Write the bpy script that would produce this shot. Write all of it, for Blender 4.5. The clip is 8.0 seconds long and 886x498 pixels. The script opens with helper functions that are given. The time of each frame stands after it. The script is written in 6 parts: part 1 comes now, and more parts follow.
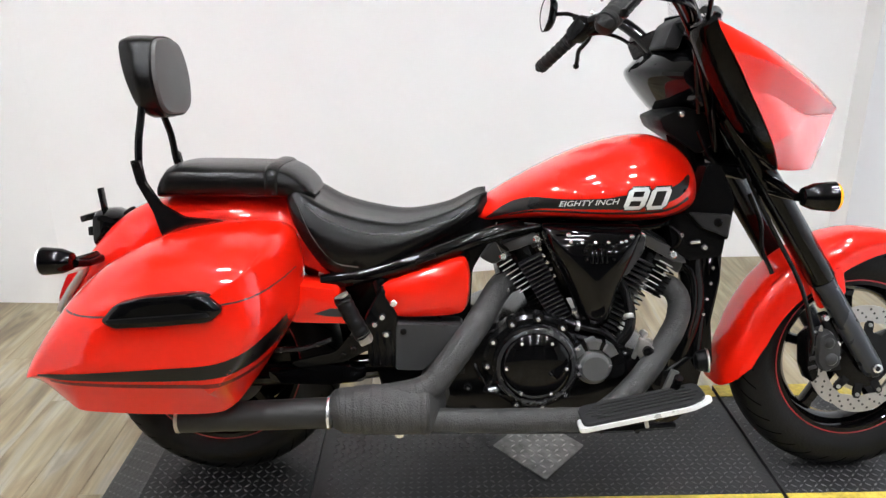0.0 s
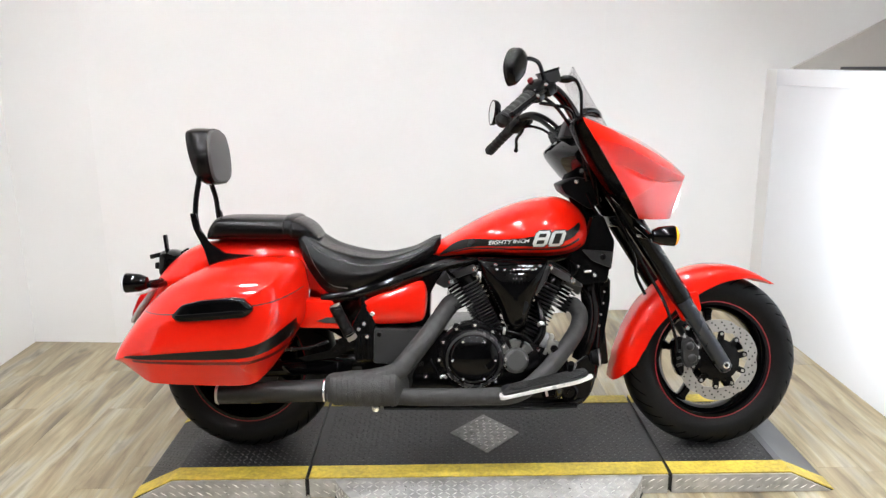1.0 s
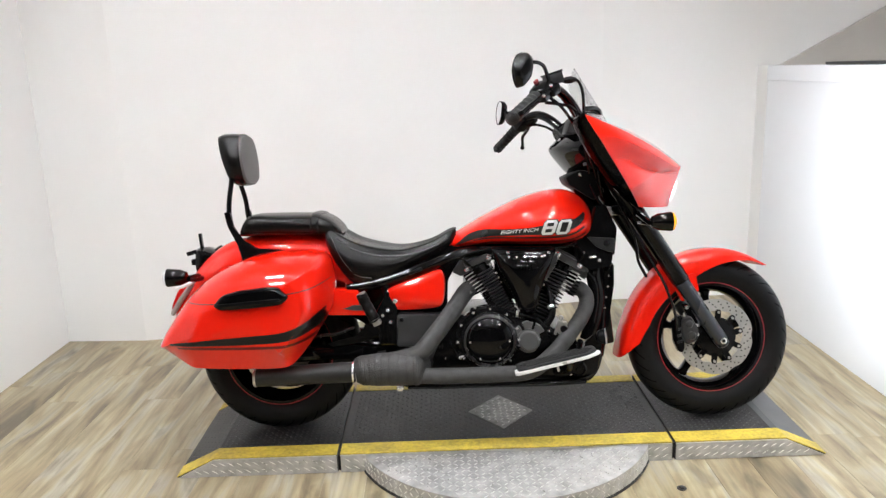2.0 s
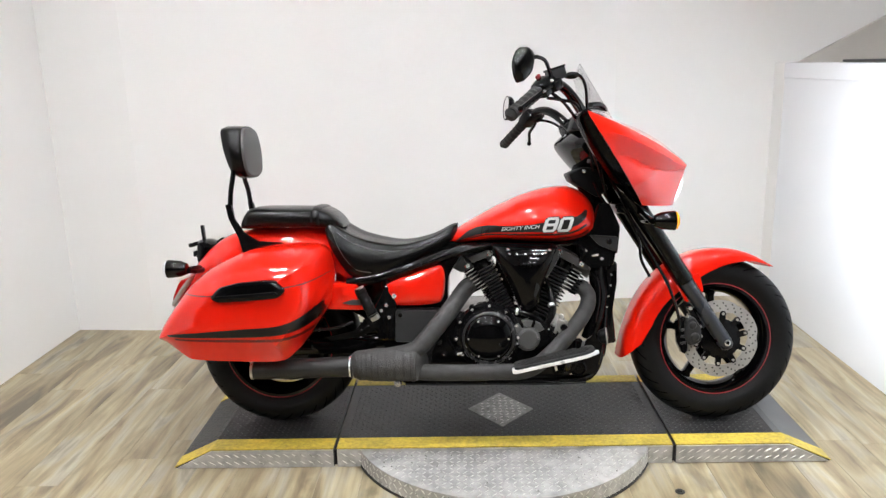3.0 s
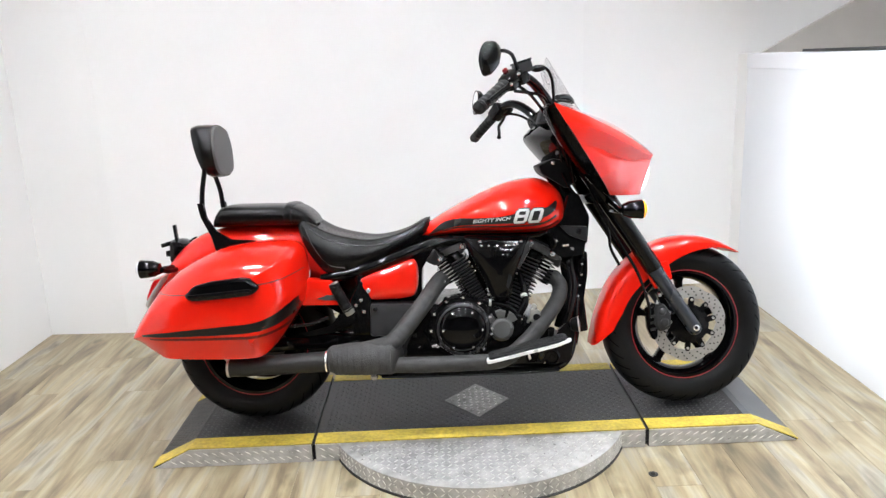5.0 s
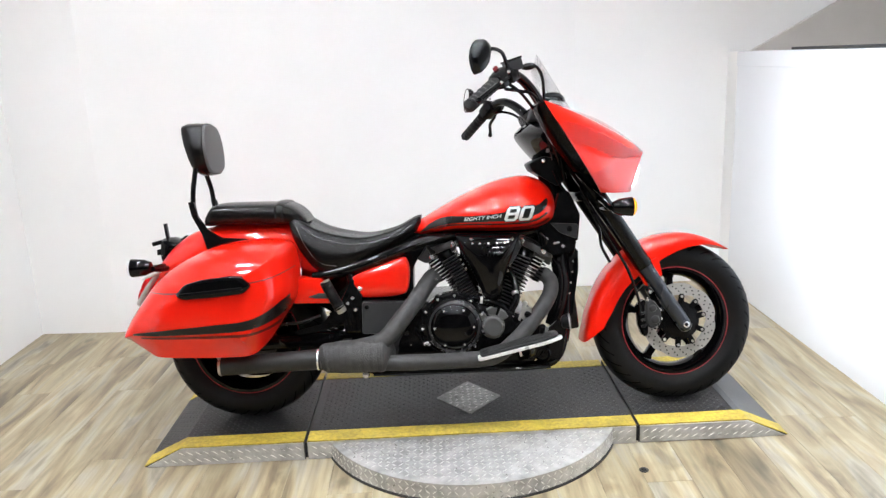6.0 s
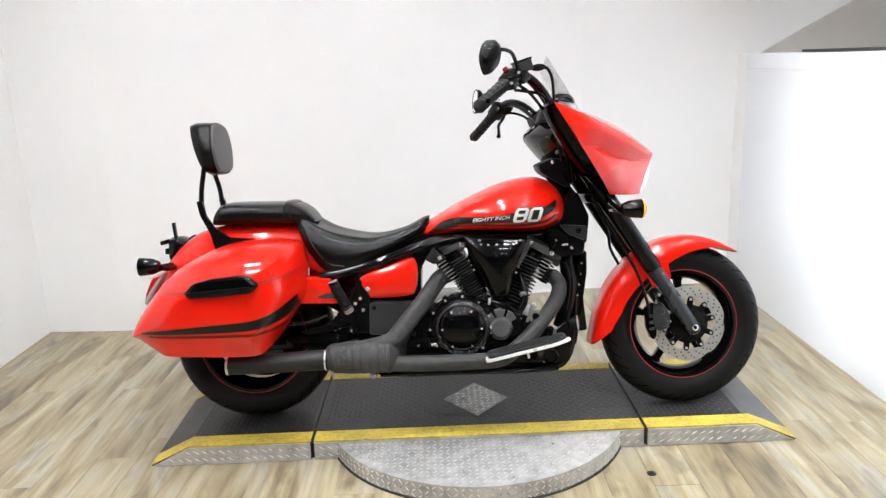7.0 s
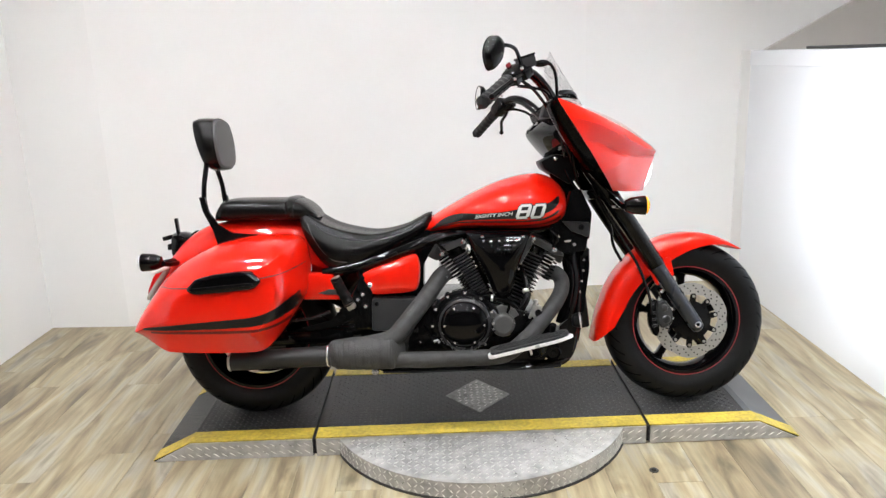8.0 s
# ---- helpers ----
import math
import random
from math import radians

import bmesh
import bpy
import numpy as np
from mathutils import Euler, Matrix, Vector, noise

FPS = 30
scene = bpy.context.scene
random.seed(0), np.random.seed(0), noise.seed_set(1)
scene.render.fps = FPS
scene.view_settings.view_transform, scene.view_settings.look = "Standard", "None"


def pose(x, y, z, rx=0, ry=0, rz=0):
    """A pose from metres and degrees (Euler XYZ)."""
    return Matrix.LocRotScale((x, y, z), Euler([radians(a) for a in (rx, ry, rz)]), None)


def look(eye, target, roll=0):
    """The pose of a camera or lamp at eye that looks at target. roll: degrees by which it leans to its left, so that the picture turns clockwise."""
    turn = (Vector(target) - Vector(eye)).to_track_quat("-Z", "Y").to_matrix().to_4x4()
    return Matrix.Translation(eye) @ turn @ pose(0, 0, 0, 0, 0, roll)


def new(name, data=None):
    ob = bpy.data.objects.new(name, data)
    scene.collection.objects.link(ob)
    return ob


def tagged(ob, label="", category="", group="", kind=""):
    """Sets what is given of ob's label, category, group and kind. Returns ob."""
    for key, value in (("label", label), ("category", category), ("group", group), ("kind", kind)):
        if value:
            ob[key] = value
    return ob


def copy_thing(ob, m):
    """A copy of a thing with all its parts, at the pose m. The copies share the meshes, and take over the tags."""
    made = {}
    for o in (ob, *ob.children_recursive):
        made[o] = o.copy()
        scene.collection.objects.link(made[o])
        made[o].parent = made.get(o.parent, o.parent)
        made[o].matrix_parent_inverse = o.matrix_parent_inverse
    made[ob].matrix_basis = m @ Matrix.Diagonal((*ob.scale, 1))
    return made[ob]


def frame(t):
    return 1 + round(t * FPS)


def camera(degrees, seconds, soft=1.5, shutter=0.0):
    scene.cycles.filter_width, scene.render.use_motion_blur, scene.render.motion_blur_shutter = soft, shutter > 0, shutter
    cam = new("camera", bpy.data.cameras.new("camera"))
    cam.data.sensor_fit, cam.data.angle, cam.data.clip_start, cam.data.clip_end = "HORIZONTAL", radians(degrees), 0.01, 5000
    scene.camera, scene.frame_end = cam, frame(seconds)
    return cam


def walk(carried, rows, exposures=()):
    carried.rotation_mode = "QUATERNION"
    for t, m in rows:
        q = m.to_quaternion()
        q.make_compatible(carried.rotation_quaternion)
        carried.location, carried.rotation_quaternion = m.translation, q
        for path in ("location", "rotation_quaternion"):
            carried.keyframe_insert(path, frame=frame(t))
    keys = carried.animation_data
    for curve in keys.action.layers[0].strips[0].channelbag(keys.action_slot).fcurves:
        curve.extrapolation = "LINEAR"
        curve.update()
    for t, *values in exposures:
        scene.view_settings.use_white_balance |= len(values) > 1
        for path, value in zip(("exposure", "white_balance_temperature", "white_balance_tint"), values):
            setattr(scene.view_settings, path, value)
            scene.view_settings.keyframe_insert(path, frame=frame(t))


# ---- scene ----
from mathutils.bvhtree import BVHTree

cam = camera(60.7, 8.0, soft=1.4)
PATH = [
    (0, (-0.28, -2.118, 1.336), (-0.254, -0.243, 0.643), -0.5),
    (0.5, (-0.177, -2.546, 1.375), (-0.19, -0.628, 0.808), -0.6),
    (1, (-0.15, -2.874, 1.394), (-0.141, -0.93, 0.924), -0.6),
    (1.5, (-0.221, -3.069, 1.399), (-0.186, -1.118, 0.962), -1.1),
    (1.7, (-0.219, -3.09, 1.4), (-0.207, -1.145, 0.939), -2.0),
    (2.8, (-0.128, -3.066, 1.397), (-0.163, -1.121, 0.937), -1.3),
    (3, (-0.123, -3.064, 1.396), (-0.178, -1.122, 0.923), -1.5),
    (3.5, (-0.122, -3.058, 1.386), (-0.15, -1.121, 0.89), -1.5),
    (4, (-0.122, -3.068, 1.388), (-0.146, -1.123, 0.921), -2.0),
    (4.5, (-0.117, -3.09, 1.389), (-0.126, -1.147, 0.912), -2.0),
    (4.7, (-0.115, -3.093, 1.389), (-0.114, -1.148, 0.910), -2.3),
    (5.8, (-0.107, -3.102, 1.388), (-0.084, -1.157, 0.892), -2.4),
    (6, (-0.106, -3.103, 1.388), (-0.079, -1.163, 0.901), -2.5),
    (6.5, (-0.109, -3.102, 1.386), (-0.078, -1.161, 0.904), -2.4),
    (7, (-0.116, -3.096, 1.387), (-0.103, -1.156, 0.903), -2.2),
    (7.5, (-0.118, -3.093, 1.386), (-0.111, -1.151, 0.905), -2.2),
    (8, (-0.119, -3.093, 1.383), (-0.111, -1.155, 0.892), -2.1),
]
walk(cam, [(t, look(eye, target, roll)) for t, eye, target, roll in PATH],
     exposures=((0, 0.11, 6720, 13), (0.5, 0.13, 6840, 13), (1.0, 0.16, 6840, 13), (1.5, 0.12, 6840, 13), (3.0, 0.06, 6840, 13), (3.5, 0.11, 6740, 13), (4.0, 0.17, 6670, 13), (4.5, 0.19, 6620, 13), (6.0, 0.24, 6620, 13), (6.5, 0.21, 6670, 13), (7.0, 0.18, 6720, 13), (7.5, 0.09, 6720, 13), (8.0, 0.10, 6840, 13)))

# ---- world, exposure, room lamps ----
world = bpy.data.worlds.new("world")
scene.world = world
world.use_nodes = True
world.node_tree.nodes["Background"].inputs[0].default_value = (0.9, 0.95, 1.0, 1)
world.node_tree.nodes["Background"].inputs[1].default_value = 0.15


# ---- materials ----
def material(name, colour, rough=0.5, metal=0.0, coat=0.0, vary=0.12, scale=18.0, bump=0.0, bump_scale=60.0, stretch=(1, 1, 1), rand=0.0, glow=0.0, spec=0.5):
    """Principled surface with grain and stains at two scales, and fine relief."""
    m = bpy.data.materials.new(name)
    m.use_nodes = True
    nt = m.node_tree
    b = nt.nodes["Principled BSDF"]
    b.inputs["Metallic"].default_value = metal
    b.inputs["Coat Weight"].default_value = coat
    b.inputs["Coat Roughness"].default_value = 0.03
    b.inputs["Specular IOR Level"].default_value = spec
    co = nt.nodes.new("ShaderNodeTexCoord")
    mp = nt.nodes.new("ShaderNodeMapping")
    mp.inputs["Scale"].default_value = stretch
    nt.links.new(co.outputs["Object"], mp.inputs["Vector"])
    n1 = nt.nodes.new("ShaderNodeTexNoise")
    n1.inputs["Scale"].default_value = scale
    n1.inputs["Detail"].default_value = 6
    n2 = nt.nodes.new("ShaderNodeTexNoise")
    n2.inputs["Scale"].default_value = scale * 0.13
    n2.inputs["Detail"].default_value = 3
    nt.links.new(mp.outputs[0], n1.inputs["Vector"])
    nt.links.new(mp.outputs[0], n2.inputs["Vector"])
    add = nt.nodes.new("ShaderNodeMath")
    add.operation = "ADD"
    nt.links.new(n1.outputs["Fac"], add.inputs[0])
    nt.links.new(n2.outputs["Fac"], add.inputs[1])
    mr = nt.nodes.new("ShaderNodeMapRange")
    mr.inputs["From Min"].default_value = 0.7
    mr.inputs["From Max"].default_value = 1.3
    mr.inputs["To Min"].default_value = 1 - vary
    mr.inputs["To Max"].default_value = 1 + vary
    nt.links.new(add.outputs[0], mr.inputs["Value"])
    fac = mr.outputs[0]
    if rand:
        oi = nt.nodes.new("ShaderNodeObjectInfo")
        m2 = nt.nodes.new("ShaderNodeMapRange")
        m2.inputs["To Min"].default_value = 1 - rand
        m2.inputs["To Max"].default_value = 1 + rand
        nt.links.new(oi.outputs["Random"], m2.inputs["Value"])
        mu = nt.nodes.new("ShaderNodeMath")
        mu.operation = "MULTIPLY"
        nt.links.new(fac, mu.inputs[0])
        nt.links.new(m2.outputs[0], mu.inputs[1])
        fac = mu.outputs[0]
    vm = nt.nodes.new("ShaderNodeVectorMath")
    vm.operation = "SCALE"
    vm.inputs[0].default_value = colour
    nt.links.new(fac, vm.inputs["Scale"])
    nt.links.new(vm.outputs[0], b.inputs["Base Color"])
    rr = nt.nodes.new("ShaderNodeMapRange")
    rr.inputs["From Min"].default_value = 0.7
    rr.inputs["From Max"].default_value = 1.3
    rr.inputs["To Min"].default_value = max(0.02, rough * 0.85)
    rr.inputs["To Max"].default_value = min(1.0, rough * 1.15)
    nt.links.new(add.outputs[0], rr.inputs["Value"])
    nt.links.new(rr.outputs[0], b.inputs["Roughness"])
    if bump:
        n3 = nt.nodes.new("ShaderNodeTexNoise")
        n3.inputs["Scale"].default_value = bump_scale
        n3.inputs["Detail"].default_value = 4
        nt.links.new(mp.outputs[0], n3.inputs["Vector"])
        bp = nt.nodes.new("ShaderNodeBump")
        bp.inputs["Strength"].default_value = bump
        bp.inputs["Distance"].default_value = 0.004
        nt.links.new(n3.outputs["Fac"], bp.inputs["Height"])
        nt.links.new(bp.outputs[0], b.inputs["Normal"])
    if glow:
        b.inputs["Emission Color"].default_value = (*colour, 1)
        b.inputs["Emission Strength"].default_value = glow
    return m


RED = material("red_paint", (0.68, 0.0105, 0.003), 0.36, coat=1.0, vary=0.02, scale=40, spec=0.07)
RED.node_tree.nodes["Principled BSDF"].inputs["Coat IOR"].default_value = 1.50
RED_DARK = material("dark_red_paint", (0.13, 0.005, 0.004), 0.4, coat=0.7, vary=0.04, spec=0.08)
RED_LINE = material("red_pinstripe", (0.26, 0.008, 0.014), 0.35, vary=0.05)
GLOSS = material("gloss_black_paint", (0.0018, 0.0018, 0.002), 0.06, coat=0.36, vary=0.1, spec=0.07)
DECAL = material("black_decal", (0.004, 0.004, 0.004), 0.3, coat=0.2, vary=0.1, spec=0.3)
SATIN = material("satin_black_metal", (0.0034, 0.0034, 0.0036), 0.16, vary=0.25, bump=0.05, spec=0.19)
SLIDER = material("grey_black_anodised", (0.022, 0.026, 0.033), 0.28, vary=0.1, spec=0.4)
ROCKER = material("charcoal_cast_metal", (0.031, 0.0310, 0.0315), 0.30, vary=0.2, bump=0.1, bump_scale=200, spec=0.18)
HEADGREY = material("charcoal_rocker_paint", (0.046, 0.046, 0.0465), 0.34, vary=0.2, bump=0.1, bump_scale=200, spec=0.3)
PLASTIC = material("black_plastic", (0.0030, 0.0030, 0.0034), 0.42, vary=0.15, bump=0.1, bump_scale=300, spec=0.10)
GREYPLASTIC = material("charcoal_plastic", (0.016, 0.016, 0.017), 0.46, vary=0.12, bump=0.1, bump_scale=300, spec=0.25)
LEATHER = material("black_vinyl", (0.0036, 0.0034, 0.0033), 0.24, vary=0.3, scale=9, bump=0.22, bump_scale=90, spec=0.22)
PADGREY = material("dull_vinyl", (0.062, 0.0615, 0.0605), 0.45, vary=0.15, scale=9, bump=0.08, bump_scale=260, spec=0.4)
RING = material("satin_black_ring", (0.018, 0.018, 0.019), 0.26, metal=0.1, vary=0.12, scale=50)
RUBBER = material("tyre_rubber", (0.0046, 0.0046, 0.0049), 0.46, vary=0.3, bump=0.2, bump_scale=150, spec=0.16)
GROOVE = material("groove_shadow_rubber", (0.0015, 0.0015, 0.0016), 0.9, vary=0.1, spec=0.02)
GRIP = material("grip_rubber", (0.013, 0.013, 0.013), 0.6, vary=0.4, bump=0.4, bump_scale=250, spec=0.3)
WRAP = material("heat_wrap", (0.031, 0.0306, 0.0302), 0.60, vary=0.5, scale=34, bump=0.6, bump_scale=240, spec=0.36)
PIPE = material("black_exhaust", (0.017, 0.0167, 0.0164), 0.46, vary=0.2, bump=0.1, spec=0.3)
ENGINEGREY = material("grey_engine_paint", (0.074, 0.074, 0.073), 0.34, vary=0.12, bump=0.08, spec=0.4)
CHROME = material("chrome", (0.88, 0.89, 0.90), 0.24, metal=0.88, vary=0.05)
ALLOY = material("machined_alloy", (0.62, 0.61, 0.58), 0.32, metal=0.9, vary=0.12, scale=50)
POLISHED = material("polished_aluminium", (0.85, 0.85, 0.84), 0.3, metal=0.45, vary=0.06, scale=50)
STEEL = material("disc_steel", (0.44, 0.43, 0.41), 0.38, metal=0.8, vary=0.1, scale=60)
WHITE = material("white_lettering", (0.56, 0.57, 0.56), 0.4, vary=0.04)
AMBER = material("amber_lens", (0.9, 0.36, 0.02), 0.2, coat=0.6, glow=0.5)
TAILRED = material("red_lens", (0.5, 0.01, 0.01), 0.15, coat=0.8)
GLASSY = material("headlamp_glass", (0.85, 0.87, 0.9), 0.08, coat=1.0, spec=0.8)
LITGLASS = material("lit_headlamp_glass", (0.85, 0.9, 1.0), 0.08, coat=1.0, spec=0.8, glow=6.0)
SMOKE = bpy.data.materials.new("clear_acrylic")
SMOKE.use_nodes = True
_b = SMOKE.node_tree.nodes["Principled BSDF"]
_b.inputs["Base Color"].default_value = (0.98, 0.98, 0.985, 1)
_b.inputs["Transmission Weight"].default_value = 1.0
_b.inputs["Roughness"].default_value = 0.05
_b.inputs["IOR"].default_value = 1.04
MIRROR = material("mirror_glass", (0.9, 0.9, 0.9), 0.02, metal=1.0, vary=0.01)
YELLOW = material("yellow_safety_paint", (0.50, 0.38, 0.055), 0.55, vary=0.36, scale=70, bump=0.35, bump_scale=90)
DECK = material("charcoal_deck_coating", (0.014, 0.014, 0.015), 0.42, vary=0.6, scale=9, bump=0.3, bump_scale=120, spec=0.45)
# paler than the deck: highlights on the raised bars put into their colour
DECKBAR = material("highlit_deck_tread", (0.076, 0.076, 0.076), 0.36, vary=0.3, scale=14, spec=0.5)
TREAD = material("galvanised_tread_plate", (0.43, 0.426, 0.413), 0.42, metal=0.45, vary=0.35, scale=26, bump=0.1)
RAMP = material("blue_grey_ramp_paint", (0.082, 0.085, 0.092), 0.45, vary=0.25, scale=12, bump=0.08)
DIAPLATE = material("worn_dark_tread_plate", (0.24, 0.238, 0.23), 0.40, metal=0.45, vary=0.5, scale=40, bump=0.1)
# brighter than the plates: the bars' highlights are put into this colour
TREADBAR = material("highlit_tread_bar", (0.68, 0.67, 0.645), 0.3, metal=0.6, vary=0.15, scale=40)


def plank_material():
    """Oak-look vinyl: tan, brown and grey patches drawn out along the board, fine grain and a few knots."""
    m = bpy.data.materials.new("oak_vinyl_plank")
    m.use_nodes = True
    nt = m.node_tree
    b = nt.nodes["Principled BSDF"]
    co = nt.nodes.new("ShaderNodeTexCoord")
    oi = nt.nodes.new("ShaderNodeObjectInfo")
    far = nt.nodes.new("ShaderNodeVectorMath")
    far.operation = "SCALE"
    far.inputs[0].default_value = (31.0, 57.0, 13.0)
    nt.links.new(oi.outputs["Random"], far.inputs["Scale"])
    base = nt.nodes.new("ShaderNodeVectorMath")
    nt.links.new(co.outputs["Object"], base.inputs[0])
    nt.links.new(far.outputs[0], base.inputs[1])

    def noise(stretch, scale, detail, distort=0.0):
        mp = nt.nodes.new("ShaderNodeMapping")
        mp.inputs["Scale"].default_value = stretch
        nt.links.new(base.outputs[0], mp.inputs["Vector"])
        n = nt.nodes.new("ShaderNodeTexNoise")
        n.inputs["Scale"].default_value = scale
        n.inputs["Detail"].default_value = detail
        n.inputs["Distortion"].default_value = distort
        nt.links.new(mp.outputs[0], n.inputs["Vector"])
        return n.outputs["Fac"]

    def scaled(value, lo, hi, to_lo, to_hi):
        r = nt.nodes.new("ShaderNodeMapRange")
        for key, v in (("From Min", lo), ("From Max", hi), ("To Min", to_lo), ("To Max", to_hi)):
            r.inputs[key].default_value = v
        nt.links.new(value, r.inputs["Value"])
        return r.outputs[0]

    def times(a, c):
        n = nt.nodes.new("ShaderNodeMath")
        n.operation = "MULTIPLY"
        nt.links.new(a, n.inputs[0])
        nt.links.new(c, n.inputs[1])
        return n.outputs[0]

    patches = noise((2.8, 0.52, 1.0), 3.4, 5, 0.9)
    ramp = nt.nodes.new("ShaderNodeValToRGB")
    els = ramp.color_ramp.elements
    els[0].position, els[0].color = 0.30, (0.122, 0.096, 0.062, 1)
    els[1].position, els[1].color = 0.72, (0.255, 0.228, 0.172, 1)
    for pos, colour in ((0.43, (0.262, 0.208, 0.125, 1)), (0.53, (0.345, 0.291, 0.186, 1)), (0.62, (0.352, 0.319, 0.252, 1))):
        e = els.new(pos)
        e.color = colour
    nt.links.new(patches, ramp.inputs["Fac"])
    grain = scaled(noise((1.0, 0.035, 1.0), 70.0, 5), 0.3, 0.7, 0.84, 1.14)
    streak = scaled(noise((1.0, 0.09, 1.0), 15.0, 4, 1.4), 0.32, 0.68, 0.79, 1.14)
    knots = scaled(noise((1.0, 0.40, 1.0), 10.0, 3, 0.5), 0.64, 0.76, 1.0, 0.60)
    board = scaled(oi.outputs["Random"], 0.0, 1.0, 0.94, 1.06)
    vm = nt.nodes.new("ShaderNodeVectorMath")
    vm.operation = "SCALE"
    nt.links.new(ramp.outputs["Color"], vm.inputs[0])
    nt.links.new(times(times(grain, streak), times(knots, board)), vm.inputs["Scale"])
    nt.links.new(vm.outputs[0], b.inputs["Base Color"])
    nt.links.new(scaled(patches, 0.3, 0.7, 0.34, 0.46), b.inputs["Roughness"])
    bp = nt.nodes.new("ShaderNodeBump")
    bp.inputs["Strength"].default_value = 0.1
    bp.inputs["Distance"].default_value = 0.003
    nt.links.new(grain, bp.inputs["Height"])
    nt.links.new(bp.outputs[0], b.inputs["Normal"])
    return m


PLANK = plank_material()
SEAM = material("plank_seam", (0.24, 0.20, 0.135), 0.7, vary=0.1)
WALL = material("white_wall_panel", (0.80, 0.80, 0.795), 0.35, vary=0.015, scale=3, bump=0.02)
WALLGLOSS = material("white_gloss_panel", (0.80, 0.825, 0.865), 0.16, vary=0.015, scale=3)
CEIL = material("ceiling_paint", (0.45, 0.45, 0.45), 0.8, vary=0.03)
BEIGE = material("grey_beige_panel", (0.58, 0.55, 0.52), 0.5, vary=0.08, scale=4)
DARK = material("dark_trim", (0.02, 0.02, 0.02), 0.5, vary=0.1)
# kept dark so that the unseen shop sends back little fill light
SHOP = material("unseen_shop_wall", (0.10, 0.10, 0.105), 0.7, vary=0.15, scale=2)
DIFFUSER = material("lamp_diffuser", (0.91, 0.965, 1.02), 0.4, glow=405.0, vary=0.0)


# ---- mesh helpers ----
def part(name, bm, mat, parent=None, label="", smooth=True):
    me = bpy.data.meshes.new(name)
    bmesh.ops.recalc_face_normals(bm, faces=bm.faces)
    bm.to_mesh(me)
    bm.free()
    me.materials.append(mat)
    if smooth:
        for p in me.polygons:
            p.use_smooth = True
        me.set_sharp_from_angle(angle=radians(38))
    ob = new(name, me)
    ob.parent = parent
    if label:
        tagged(ob, label)
    return ob


def thing(name, m, label, category, group="", kind=""):
    ob = new(name)
    ob.empty_display_size = 0.1
    ob.matrix_world = m
    return tagged(ob, label, category, group, kind)


def catmull(pts, n):
    """n points along a smooth curve through pts."""
    p = [np.array(q, float) for q in pts]
    p = [2 * p[0] - p[1]] + p + [2 * p[-1] - p[-2]]
    segs = len(p) - 3
    out = []
    for i in range(n):
        u = i / (n - 1) * segs
        k = min(int(u), segs - 1)
        f = u - k
        a, b, c, d = p[k:k + 4]
        out.append(0.5 * (2 * b + (c - a) * f + (2 * a - 5 * b + 4 * c - d) * f * f + (3 * b - a - 3 * c + d) * f ** 3))
    return out


def loop_curve(pts, n):
    """n points round a smooth closed curve through pts."""
    p = [np.array(q, float) for q in pts]
    m = len(p)
    out = []
    for i in range(n):
        u = i / n * m
        k = int(u) % m
        f = u - int(u)
        a, b, c, d = p[k - 1], p[k], p[(k + 1) % m], p[(k + 2) % m]
        out.append(0.5 * (2 * b + (c - a) * f + (2 * a - 5 * b + 4 * c - d) * f * f + (3 * b - a - 3 * c + d) * f ** 3))
    return out


def rounded(pts, r, k=4):
    """A polygon with its corners rounded by r."""
    out = []
    m = len(pts)
    for i in range(m):
        a, b, c = (np.array(pts[j % m], float) for j in (i - 1, i, i + 1))
        la, lc = np.linalg.norm(a - b), np.linalg.norm(c - b)
        p, q = b + (a - b) * min(r / la, 0.45), b + (c - b) * min(r / lc, 0.45)
        for j in range(k + 1):
            f = j / k
            out.append((1 - f) ** 2 * p + 2 * f * (1 - f) * b + f * f * q)
    return out


def skin(bm, rings, closed=True, cap0=True, cap1=True):
    """Joins rings of points into a skin."""
    vs = [[bm.verts.new(p) for p in r] for r in rings]
    n = len(vs[0])
    for a, b in zip(vs, vs[1:]):
        for i in range(n if closed else n - 1):
            j = (i + 1) % n
            bm.faces.new((a[i], a[j], b[j], b[i]))
    if closed and cap0:
        bm.faces.new(vs[0])
    if closed and cap1:
        bm.faces.new(list(reversed(vs[-1])))
    return bm


def tube(pts, r, n=40, seg=14, bm=None, smooth=True, flat=1.0):
    """A bent tube; r is one radius, a list of radii along it, or a function of 0 to 1."""
    bm = bm or bmesh.new()
    path = [Vector(p) for p in (catmull(pts, n) if smooth else pts)]
    n = len(path)
    up = None
    rings = []
    for i, p in enumerate(path):
        d = (path[min(i + 1, n - 1)] - path[max(i - 1, 0)]).normalized()
        if up is None:
            up = d.cross(Vector((0, 1, 0.01))).normalized()
        up = (up - d * up.dot(d)).normalized()
        side = d.cross(up)
        f = i / (n - 1)
        rad = r(f) if callable(r) else (float(np.interp(f, np.linspace(0, 1, len(r)), r)) if isinstance(r, (list, tuple)) else r)
        rings.append([p + up * rad * math.cos(t) + side * rad * flat * math.sin(t) for t in (2 * math.pi * k / seg for k in range(seg))])
    return skin(bm, rings)


def lathe(profile, m, seg=40, bm=None):
    """Turns (radius, height) pairs round the z axis of the pose m."""
    bm = bm or bmesh.new()
    rings = [[m @ Vector((max(r, 1e-4) * math.cos(t), max(r, 1e-4) * math.sin(t), h)) for t in (2 * math.pi * k / seg for k in range(seg))] for r, h in profile]
    return skin(bm, rings)


